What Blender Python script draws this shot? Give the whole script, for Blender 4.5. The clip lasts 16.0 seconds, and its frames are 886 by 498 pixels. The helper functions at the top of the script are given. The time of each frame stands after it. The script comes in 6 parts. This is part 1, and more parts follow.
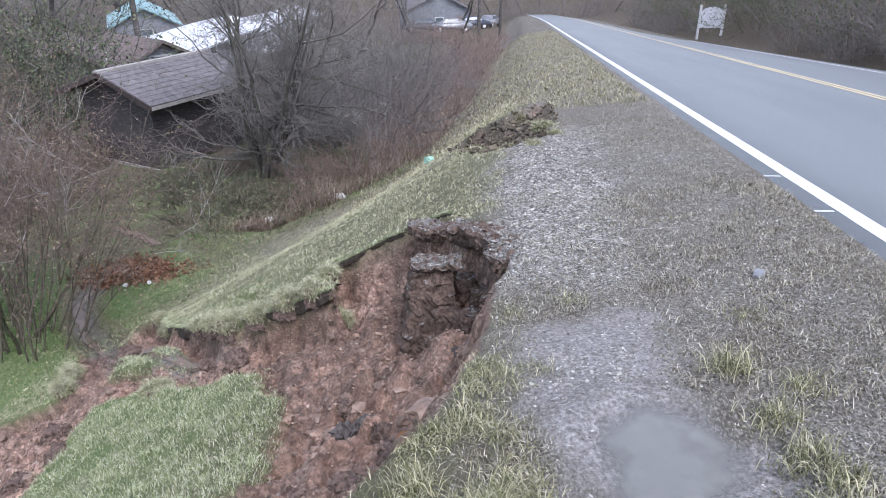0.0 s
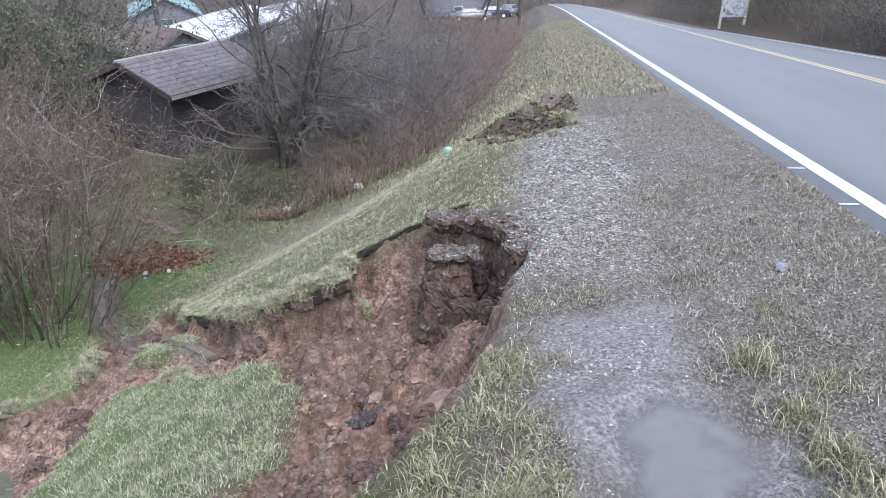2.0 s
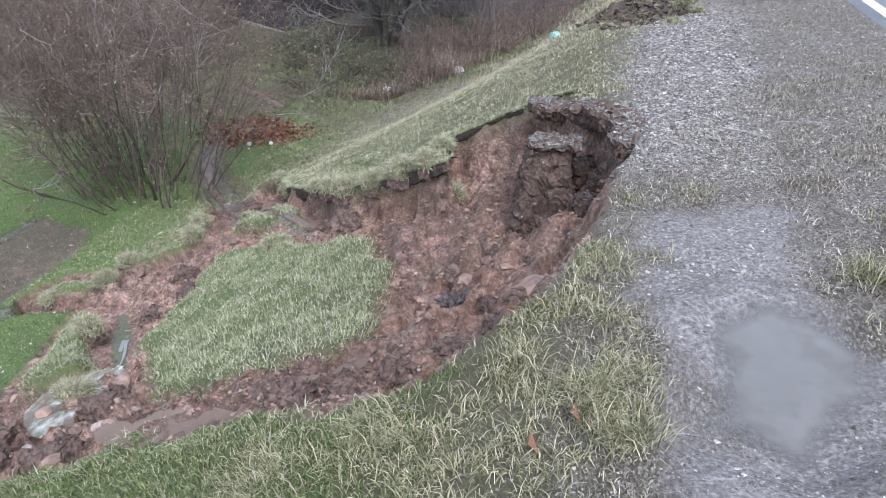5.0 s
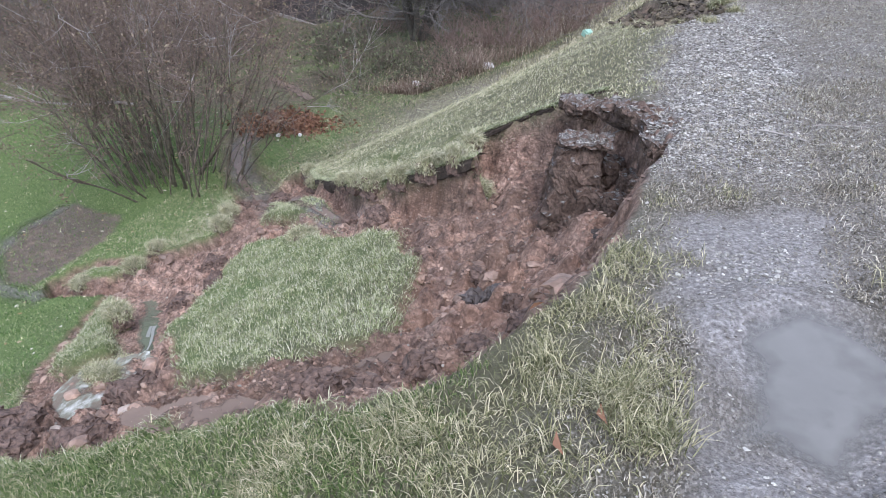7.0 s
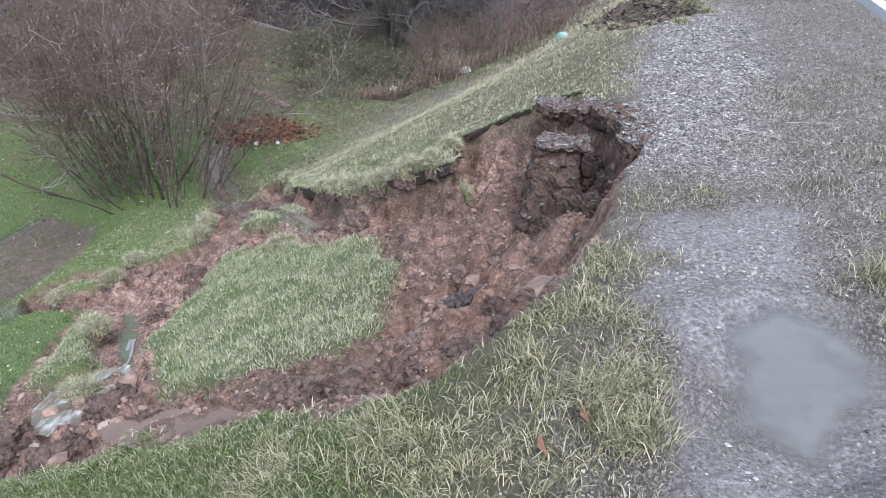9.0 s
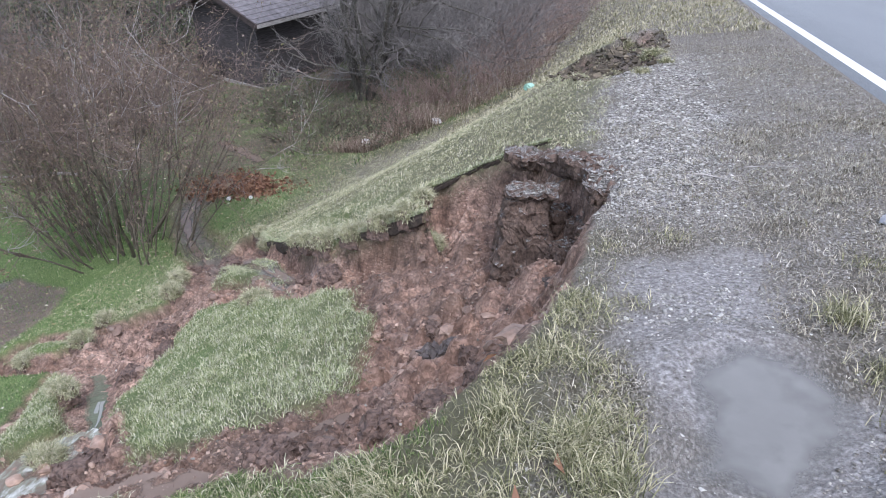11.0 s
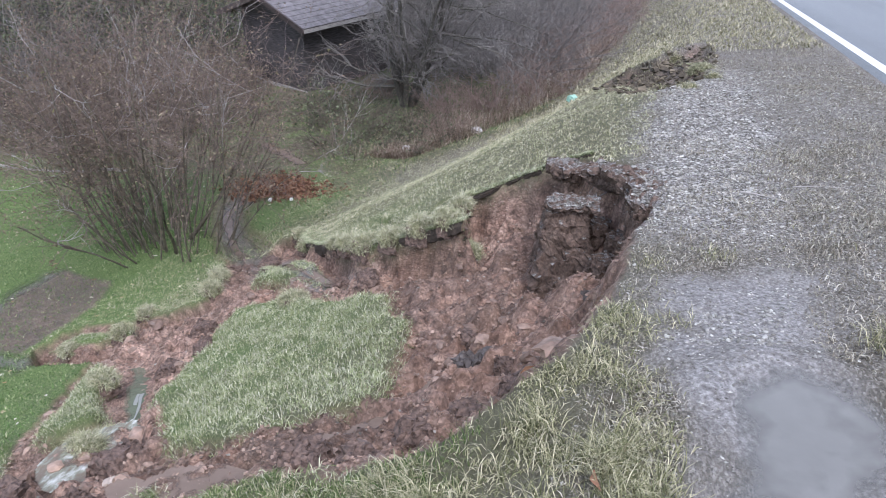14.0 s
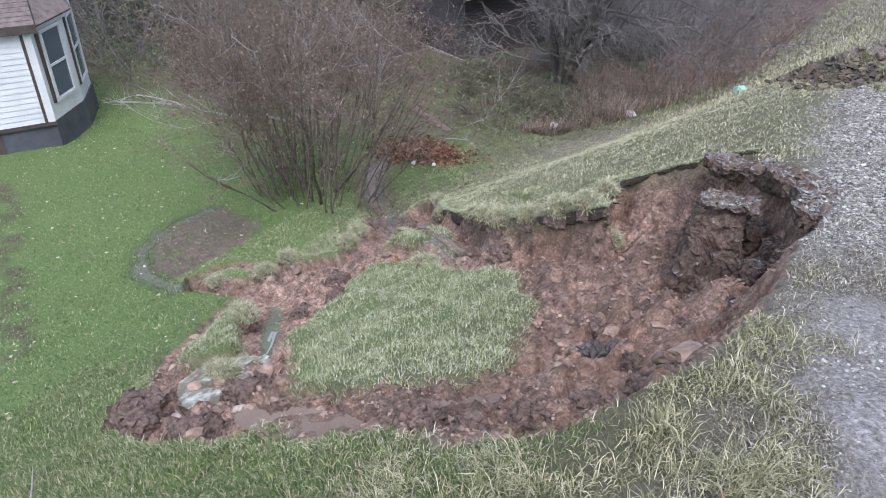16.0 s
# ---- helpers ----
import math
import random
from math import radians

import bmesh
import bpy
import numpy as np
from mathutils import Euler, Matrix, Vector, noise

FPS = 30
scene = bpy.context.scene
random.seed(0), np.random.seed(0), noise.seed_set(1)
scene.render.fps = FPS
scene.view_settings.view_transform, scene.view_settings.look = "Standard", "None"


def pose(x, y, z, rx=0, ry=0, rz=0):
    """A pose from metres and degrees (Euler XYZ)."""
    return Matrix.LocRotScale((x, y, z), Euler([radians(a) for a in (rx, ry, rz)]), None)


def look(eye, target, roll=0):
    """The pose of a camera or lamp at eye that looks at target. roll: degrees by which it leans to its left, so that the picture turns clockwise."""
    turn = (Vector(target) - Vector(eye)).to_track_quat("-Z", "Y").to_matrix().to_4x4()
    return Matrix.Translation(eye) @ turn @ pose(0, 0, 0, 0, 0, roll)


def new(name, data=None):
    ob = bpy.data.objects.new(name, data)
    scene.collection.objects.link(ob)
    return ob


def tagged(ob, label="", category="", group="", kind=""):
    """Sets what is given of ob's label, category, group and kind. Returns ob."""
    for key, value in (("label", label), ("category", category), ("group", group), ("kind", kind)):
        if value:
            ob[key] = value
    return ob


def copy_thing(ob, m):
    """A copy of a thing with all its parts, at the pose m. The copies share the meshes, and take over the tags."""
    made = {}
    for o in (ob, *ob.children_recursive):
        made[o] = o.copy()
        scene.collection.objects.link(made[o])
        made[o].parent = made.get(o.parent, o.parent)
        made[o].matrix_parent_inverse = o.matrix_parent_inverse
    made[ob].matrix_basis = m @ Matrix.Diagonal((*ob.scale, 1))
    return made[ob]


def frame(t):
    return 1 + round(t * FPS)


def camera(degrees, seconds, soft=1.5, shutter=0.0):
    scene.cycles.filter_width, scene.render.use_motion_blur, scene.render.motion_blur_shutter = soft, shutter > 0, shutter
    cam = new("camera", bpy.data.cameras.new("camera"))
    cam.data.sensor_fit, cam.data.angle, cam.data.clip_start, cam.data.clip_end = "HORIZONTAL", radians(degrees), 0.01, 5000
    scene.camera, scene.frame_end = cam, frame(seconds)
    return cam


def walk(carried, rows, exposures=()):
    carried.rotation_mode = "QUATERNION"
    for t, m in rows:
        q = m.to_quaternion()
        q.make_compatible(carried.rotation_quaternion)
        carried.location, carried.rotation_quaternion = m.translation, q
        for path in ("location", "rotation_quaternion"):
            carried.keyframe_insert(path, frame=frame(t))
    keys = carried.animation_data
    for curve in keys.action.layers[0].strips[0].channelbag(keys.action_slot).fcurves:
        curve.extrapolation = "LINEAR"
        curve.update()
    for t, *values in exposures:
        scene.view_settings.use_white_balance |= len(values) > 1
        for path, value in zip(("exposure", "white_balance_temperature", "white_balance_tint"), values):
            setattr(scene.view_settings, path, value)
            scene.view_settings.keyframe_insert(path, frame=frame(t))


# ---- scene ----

# the bank and road fall away ahead by this turn; places below are given along and across the road
LAND = pose(0, 0, 0, -6, -1, 0)
EXPOSURE = [(0.0, 1.03, 5950, 17), (16.0, 1.03, 5950, 17)]
# camera and its path: t, x, y, z, and the three turns in degrees
PATH = [
    (0.0, 0.000, -0.000, 1.500, 70.66, -0.00, 5.85),
    (0.5, -0.008, 0.005, 1.496, 69.05, 0.23, 6.68),
    (1.0, -0.011, 0.021, 1.495, 68.82, 0.06, 7.16),
    (1.5, -0.012, 0.024, 1.495, 69.39, 0.14, 7.21),
    (2.0, -0.007, 0.018, 1.497, 69.88, 0.09, 7.31),
    (2.5, -0.008, 0.002, 1.489, 69.94, 0.23, 7.74),
    (3.0, -0.017, 0.003, 1.474, 67.59, 0.25, 9.06),
    (3.5, -0.027, 0.016, 1.462, 65.42, 0.28, 11.21),
    (4.0, -0.033, 0.028, 1.448, 63.24, 0.28, 12.73),
    (4.5, -0.037, 0.032, 1.436, 61.71, -0.05, 14.07),
    (5.0, -0.054, 0.036, 1.435, 60.87, -0.93, 15.89),
    (7.5, -0.074, 0.044, 1.424, 60.50, -1.34, 18.48),
    (8.0, -0.072, 0.043, 1.426, 60.61, -1.07, 17.73),
    (10.5, -0.050, 0.048, 1.435, 63.04, -0.70, 14.81),
    (11.0, -0.037, 0.042, 1.447, 64.91, -0.29, 13.93),
    (11.5, -0.027, 0.035, 1.464, 67.34, -0.24, 13.30),
    (12.0, -0.022, 0.032, 1.472, 69.26, -0.69, 12.80),
    (12.5, -0.034, 0.027, 1.473, 69.29, -0.90, 13.16),
    (13.0, -0.041, 0.034, 1.464, 68.17, -0.95, 13.64),
    (13.5, -0.049, 0.034, 1.452, 66.20, -0.78, 14.57),
    (14.0, -0.064, 0.025, 1.456, 65.50, -1.13, 17.46),
    (14.5, -0.081, 0.030, 1.451, 65.01, -1.75, 21.49),
    (15.0, -0.105, 0.050, 1.441, 64.21, -2.46, 24.81),
    (15.5, -0.125, 0.060, 1.439, 63.39, -2.99, 28.01),
    (16.0, -0.129, 0.065, 1.433, 62.90, -3.18, 30.31),
]
cam = camera(64.87, 16.0, soft=0.9, shutter=0.2)
walk(cam, [(t, LAND @ pose(x, y, z, rx, ry, rz)) for t, x, y, z, rx, ry, rz in PATH], exposures=EXPOSURE)

# ---- overcast sky, low wide sun behind cloud
world = bpy.data.worlds.new("sky")
scene.world = world
world.use_nodes = True
wn, wl = world.node_tree.nodes, world.node_tree.links
SUN_EL, SUN_ROT = 56.0, 145.0
sky = wn.new("ShaderNodeTexSky")
sky.sky_type, sky.sun_disc = "NISHITA", False
sky.sun_elevation, sky.sun_rotation = radians(SUN_EL), radians(SUN_ROT)
sky.air_density, sky.dust_density = 1.0, 1.0
grey = wn.new("ShaderNodeHueSaturation")
grey.inputs["Saturation"].default_value = 0.50
wl.new(sky.outputs["Color"], grey.inputs["Color"])
wl.new(grey.outputs["Color"], wn["Background"].inputs["Color"])
wn["Background"].inputs["Strength"].default_value = 0.15
sun_data = bpy.data.lights.new("sun", "SUN")
sun_data.energy, sun_data.angle, sun_data.color = 1.5, radians(40), (1.0, 0.98, 0.95)
sun = new("sun", sun_data)
sun.matrix_world = look((0, 0, 0), (-math.sin(radians(SUN_ROT)) * math.cos(radians(SUN_EL)), -math.cos(radians(SUN_ROT)) * math.cos(radians(SUN_EL)), -math.sin(radians(SUN_EL))))

# ---- the lie of the land, as functions of x and y
RNG = np.random.default_rng(7)
LEVEL = 0.105  # rise along the road that makes still water level


def ease(a, b, x):
    t = np.clip((x - a) / (b - a), 0, 1)
    return t * t * (3 - 2 * t)


def lattice(ix, iy, seed):
    h = (ix * 374761393 + iy * 668265263 + seed * 1274126177) & 0xFFFFFFFF
    h = ((h ^ (h >> 13)) * 1274126177) & 0xFFFFFFFF
    return ((h ^ (h >> 16)) & 0xFFFF) / 65535.0


def vnoise(x, y, seed=0):
    """Smooth noise from -1 to 1."""
    ix, iy = np.floor(x).astype(np.int64), np.floor(y).astype(np.int64)
    u, v = x - ix, y - iy
    u, v = u * u * (3 - 2 * u), v * v * (3 - 2 * v)
    a, b = lattice(ix, iy, seed), lattice(ix + 1, iy, seed)
    c, d = lattice(ix, iy + 1, seed), lattice(ix + 1, iy + 1, seed)
    return 2 * ((a * (1 - u) + b * u) * (1 - v) + (c * (1 - u) + d * u) * v) - 1


def fbm(x, y, freq, octaves=3, seed=0):
    total, amp = 0.0, 1.0
    for k in range(octaves):
        c, s = math.cos(0.6 + 0.9 * k), math.sin(0.6 + 0.9 * k)
        total = total + amp * vnoise((x * c - y * s) * freq + 17.3 * k, (x * s + y * c) * freq - 9.1 * k, seed + k)
        freq, amp = freq * 2.07, amp * 0.5
    return total / 1.6


def inside(poly, x, y):
    """Distance to the outline of a polygon, positive within it."""
    best, odd = np.full(np.shape(x), 1e9), np.zeros(np.shape(x), bool)
    n = len(poly)
    for i in range(n):
        (ax, ay), (bx, by) = poly[i], poly[(i + 1) % n]
        dx, dy = bx - ax, by - ay
        t = np.clip(((x - ax) * dx + (y - ay) * dy) / (dx * dx + dy * dy), 0, 1)
        best = np.minimum(best, (x - ax - t * dx) ** 2 + (y - ay - t * dy) ** 2)
        if ay != by:
            odd ^= ((ay > y) != (by > y)) & (x < dx * (y - ay) / (by - ay) + ax)
    return np.where(odd, 1, -1) * np.sqrt(best)


def along(line, x, y):
    """Distance to an open line."""
    best = np.full(np.shape(x), 1e9)
    for (ax, ay), (bx, by) in zip(line[:-1], line[1:]):
        dx, dy = bx - ax, by - ay
        t = np.clip(((x - ax) * dx + (y - ay) * dy) / (dx * dx + dy * dy), 0, 1)
        best = np.minimum(best, (x - ax - t * dx) ** 2 + (y - ay - t * dy) ** 2)
    return np.sqrt(best)


SLUMP = [(0.05, 4.74), (-0.15, 5.55), (-0.62, 6.45), (-0.95, 6.62), (-1.8, 6.75), (-1.78, 6.25), (-1.6, 5.85), (-2.33, 6.05), (-2.9, 6.3),
         (-3.6, 7.1), (-4.3, 7.9), (-5.4, 9.3), (-5.5, 8.5), (-6.4, 8.75), (-5.56, 7.5), (-5.4, 6.75), (-6.34, 6.65), (-7.28, 6.6), (-7.47, 5.88), (-7.2, 5.55), (-6.2, 5.5),
         (-6.0, 5.1), (-5.8, 4.6), (-5.4, 3.8), (-4.6, 2.75), (-4.05, 2.4), (-3.3, 2.27), (-2.4, 2.29), (-2.0, 2.22), (-1.6, 2.3), (-1.3, 2.12),
         (-0.9, 2.18), (-0.7, 2.33), (-0.39, 2.71), (-0.19, 3.25), (-0.09, 3.8)]
BIG_SOD = [(-3.34, 3.46), (-4.06, 4.08), (-4.2, 4.83), (-4.47, 6.13), (-3.76, 6.13), (-2.2, 5.34), (-1.77, 4.66), (-1.54, 3.91), (-1.45, 3.43),
           (-1.72, 3.2), (-1.94, 3.03), (-2.42, 2.95), (-2.99, 3.0)]
SMALL_SOD = [(-4.85, 6.95), (-5.3, 7.85), (-4.56, 7.74), (-3.75, 6.95), (-3.4, 6.4), (-4.0, 6.45)]
LOW_SOD = [(-5.65, 5.25), (-5.2, 4.95), (-4.8, 4.42), (-4.4, 3.85), (-4.65, 3.55), (-5.0, 3.65), (-5.3, 4.25), (-5.7, 4.9)]
LEFT_SOD = [(-7.47, 5.9), (-6.71, 5.98), (-6.08, 6.2), (-6.45, 6.5), (-7.29, 6.44)]
SODS = ((BIG_SOD, 0.10), (SMALL_SOD, 0.16), (LOW_SOD, 0.22), (LEFT_SOD, 0.12))
SLIP = [(0.55, 13.0), (0.6, 10.9), (0.25, 9.2), (-0.25, 8.6), (-1.3, 12.3), (-1.0, 13.4), (-0.2, 12.2)]
PUDDLE = [(0.35, 2.5), (0.53, 2.75), (0.81, 2.73), (0.94, 2.49), (0.91, 2.28), (0.77, 2.08), (0.62, 1.96), (0.39, 2.0), (0.4, 2.3)]
SILT = [(0.15, 3.6), (0.5, 3.76), (0.82, 3.67), (0.82, 3.05), (0.88, 2.7), (1.0, 2.4), (0.95, 1.7), (0.3, 1.6), (0.15, 1.9), (0.28, 2.34), (0.22, 2.66), (0.06, 3.02)]
MUD_POOL = [(-9.0, 8.0), (-9.1, 7.3), (-8.8, 6.4), (-8.1, 5.75), (-7.5, 5.7), (-7.55, 6.4), (-7.5, 7.1), (-7.9, 7.9)]
CREEK = [(-7.75, 11.6), (-7.62, 11.1), (-7.52, 10.6), (-6.96, 9.81), (-6.22, 9.05), (-5.4, 8.2), (-4.7, 7.4)]
UPPER_CREEK = [(-8.6, 13.75), (-7.83, 13.27), (-7.1, 12.8)]
RUNNEL = [(-5.4, 5.5), (-4.95, 5.05), (-4.6, 4.68), (-4.3, 4.15), (-4.08, 3.72)]
# shallow water lying in the slip: centre, half lengths, turn
PONDS = [(-2.2, 2.42, 0.30, 0.13, 25), (-1.78, 2.78, 0.30, 0.15, 40), (-1.5, 3.15, 0.22, 0.12, 50), (-4.02, 3.45, 0.36, 0.24, 60), (-3.55, 6.35, 0.34, 0.13, -35), (-2.75, 2.62, 0.22, 0.10, 10), (-1.25, 3.75, 0.16, 0.07, 60)]
POND_Z, PUDDLE_Z = [], -0.185
SEEP = [(-4.9, 7.9), (-4.1, 7.0), (-3.5, 6.5), (-3.0, 6.1)]
OUTWASH = [(-7.2, 5.5), (-8.1, 5.65), (-8.7, 6.1), (-9.1, 7.0), (-9.1, 7.8)]


def lie(x, y):
    """The undisturbed ground: shoulder, bank and valley floor."""
    crest = -0.15 + 0.5 * ease(8, 18, y)
    s = crest - x
    slope = 0.56 + 0.30 * ease(8, 18, y)
    drop = np.interp(y, [-5, 9, 13, 16.5, 30, 60, 120], [3.7, 3.5, 2.9, 2.4, 1.8, 1.2, 0.8])
    d = slope * 0.5 * (s + np.sqrt(s * s + 0.10))
    d = -0.35 * np.log(np.exp(-np.minimum(d, 30) / 0.35) + np.exp(-drop / 0.35))
    z = -0.10 - d - 0.03 * np.clip(s - drop / slope, 0, 25)
    return z - 0.06 * (1 - ease(0.0, 2.2, x))


def pond_reach(k, x, y):
    """0 in the middle of a pond, 1 at its edge."""
    cx, cy, a, b, turn = PONDS[k]
    c, s = math.cos(radians(turn)), math.sin(radians(turn))
    u, v = x - cx, y - cy
    return np.hypot((u * c + v * s) / a, (v * c - u * s) / b) + 0.35 * fbm(x, y, 4.0, 3, 65)


def rim(x, y):
    return inside(SLUMP, x, y) + 0.10 * fbm(x, y, 2.5, 3, 3) + 0.035 * fbm(x, y, 9.0, 3, 7)


def sod_at(x, y):
    """How far within a raft of turf, and its rise."""
    best, rise = np.full(np.shape(x), -9.0), np.zeros(np.shape(x))
    for poly, up in SODS:
        d = inside(poly, x, y) + 0.12 * fbm(x, y, 2.2, 4, 11) - 0.03
        rise = np.where(d > best, up, rise)
        best = np.maximum(best, d)
    return best, rise


def bend(y):
    """How far the road and its verges swing aside in the distance."""
    return -np.maximum(0, y - 65) ** 2 / 2200.0


def ground_z(x, y, parts=False):
    x, y = np.asarray(x, float), np.asarray(y, float)
    x = x - bend(y)
    z = lie(x, y)
    d = rim(x, y)
    deep = np.interp(x, [-7.5, -5, -3.3, -2.0, -1.0, 0.0], [0.05, 0.10, 0.25, 0.42, 0.62, 0.62]) * (0.30 + 0.70 * ease(2.2, 4.3, y))
    deep = deep + 0.30 * np.exp(-((x + 0.35) / 0.4) ** 2 - ((y - 5.35) / 0.6) ** 2)
    wide = np.interp(y, [2.2, 4.0, 4.7], [0.30, 0.28, 0.11])
    bowl = deep * ease(-0.01, wide, d) * (0.72 + 0.28 * ease(0, 0.9, d))
    soil = ease(-0.02, 0.05, d)
    sd, up = sod_at(x, y)
    sod = ease(0.0, 0.07, sd) * soil
    bare = soil * (1 - sod)
    lumps = np.abs(fbm(x, y, 3.1, 4, 21))
    rough = 0.22 * (lumps - 0.35) + 0.15 * (np.abs(fbm(x, y, 5.0, 3, 31)) - 0.3) + 0.075 * fbm(x, y, 11.0, 2, 37)
    runnel = along(RUNNEL, x, y) + 0.06 * fbm(x, y, 3.0, 2, 53)
    seep = along(SEEP, x, y) + 0.06 * fbm(x, y, 3.0, 2, 55)
    calm = 0.15 + 0.85 * ease(0.10, 0.40, np.minimum(runnel, seep))
    z = z - bowl + up * ease(-0.02, 0.10, sd) * soil + rough * bare * calm * ease(0, 0.12, d)
    # the turf mat is undercut along the torn edge
    z = z - 0.16 * ease(0.0, 0.08, d) * ease(0.45, 0.12, d) * ease(-0.9, -1.5, x) * ease(5.3, 5.8, y) * ease(-0.3, 0.3, fbm(x, y, 2.0, 2, 46) + 0.25)
    z = z + 0.10 * fbm(x, y, 5.0, 3, 43) * ease(0.0, 0.08, d) * ease(0.5, 0.2, d) * deep
    # turf bulges at the torn edge and has cracked a little way back
    z = z + 0.05 * ease(-0.35, -0.05, d) * ease(0.02, -0.03, d) * ease(-1.2, -1.8, x) * (0.6 + fbm(x, y, 3.0, 2, 45)) - 0.10 * ease(0.07, 0.02, np.abs(d + 0.55 + 0.12 * fbm(x, y, 3.0, 3, 47))) * ease(-1.9, -2.2, x) * ease(-3.6, -3.0, x) * ease(5.6, 6.0, y)
    # the second, smaller slip further along the bank
    d2 = inside(SLIP, x, y) + 0.20 * fbm(x, y, 1.6, 3, 5)
    slip = ease(-0.05, 0.12, d2)
    z = z - 0.36 * ease(-0.03, 0.22, d2) * (0.7 + 0.5 * fbm(x, y, 1.3, 2, 40)) + slip * 0.16 * fbm(x, y, 4.0, 3, 41)
    # water courses and the wet hollow
    creek = along(CREEK, x, y) + 0.10 * fbm(x, y, 1.5, 2, 51)
    outwash = along(OUTWASH, x, y) + 0.07 * fbm(x, y, 2.0, 2, 57)
    pool = inside(MUD_POOL, x, y) + 0.12 * fbm(x, y, 1.4, 3, 59)
    z = z - 0.10 * ease(0.45, 0.12, creek) - 0.10 * ease(0.30, 0.08, runnel) - 0.05 * ease(0.25, 0.06, seep)
    for k, level in enumerate(POND_Z):
        near = np.hypot(x - PONDS[k][0], y - PONDS[k][1]) < 0.8
        if np.any(near):
            z, qx, qy = np.array(z), x[near], y[near]
            w = ease(1.35, 0.85, pond_reach(k, qx, qy))
            z[near] = z[near] * (1 - w) + w * (level + LEVEL * (qy - PONDS[k][1]) - 0.012 + 0.028 * fbm(qx, qy, 7.0, 3, 67))
    pud = inside(PUDDLE, x, y) + 0.045 * fbm(x, y, 3.6, 4, 61)
    # general unevenness
    off = ease(2.25, 1.9, x)
    z = z + off * (0.030 * fbm(x, y, 0.9, 3, 71) + 0.012 * fbm(x, y, 6.0, 3, 73))
    z = z + 0.075 * ease(0.6, 2.2, x)
    w = ease(-0.30, -0.08, pud)
    z = z * (1 - w) + w * (PUDDLE_Z + LEVEL * (y - 2.35) + 0.012 * fbm(x, y, 8.0, 3, 63) - 0.04 * ease(-0.10, 0.14, pud))
    z = np.where(x > 2.2, np.minimum(z, -0.02 - 0.25 * ease(2.32, 2.7, x)), z)
    z = z - 0.8 * ease(8.5, 10.5, x) * 0.3 + 3.2 * ease(10.8, 20.0, x)
    far = np.maximum(-x - 30, y - 115)
    z = z + 18 * ease(0, 70, far) + 10 * ease(20, 70, x)
    if not parts:
        return z
    silt = inside(SILT, x, y) + 0.26 * fbm(x, y, 2.6, 4, 81)
    return z, dict(bare=bare, slip=slip, creek=creek, runnel=runnel, seep=seep, outwash=outwash, pool=pool, pud=pud, silt=silt, rim=d, sod=sd)

POND_Z = [float(ground_z(k[0] + 0.05, k[1])) * 0.5 + float(ground_z(k[0] - 0.05, k[1] + 0.03)) * 0.5 - 0.02 for k in PONDS]

# ---- materials
def material(name):
    m = bpy.data.materials.new(name)
    m.use_nodes = True
    nt = m.node_tree
    return m, nt.nodes, nt.links, nt.nodes["Principled BSDF"]


def noise_node(n, l, scale, detail=4, rough=0.55, coord="Object", stretch=None):
    tc = n.new("ShaderNodeTexCoord")
    t = n.new("ShaderNodeTexNoise")
    t.inputs["Scale"].default_value, t.inputs["Detail"].default_value, t.inputs["Roughness"].default_value = scale, detail, rough
    if stretch:
        mp = n.new("ShaderNodeMapping")
        mp.inputs["Scale"].default_value = stretch
        l.new(tc.outputs[coord], mp.inputs["Vector"])
        l.new(mp.outputs["Vector"], t.inputs["Vector"])
    else:
        l.new(tc.outputs[coord], t.inputs["Vector"])
    return t.outputs["Fac"]


def ramp(n, l, fac, stops):
    r = n.new("ShaderNodeValToRGB")
    while len(r.color_ramp.elements) < len(stops):
        r.color_ramp.elements.new(0.5)
    for e, (p, c) in zip(r.color_ramp.elements, stops):
        e.position, e.color = p, (*c, 1)
    l.new(fac, r.inputs["Fac"])
    return r.outputs["Color"]


def mixed(n, l, fac, a, b, mode="MIX"):
    m = n.new("ShaderNodeMix")
    m.data_type, m.blend_type = "RGBA", mode
    if isinstance(fac, float):
        m.inputs["Factor"].default_value = fac
    else:
        l.new(fac, m.inputs["Factor"])
    for socket, v in ((m.inputs[6], a), (m.inputs[7], b)):
        if isinstance(v, tuple):
            socket.default_value = (*v, 1)
        else:
            l.new(v, socket)
    return m.outputs[2]


def bump(n, l, b, height, strength, distance):
    k = n.new("ShaderNodeBump")
    k.inputs["Strength"].default_value, k.inputs["Distance"].default_value = strength, distance
    l.new(height, k.inputs["Height"])
    l.new(k.outputs["Normal"], b.inputs["Normal"])


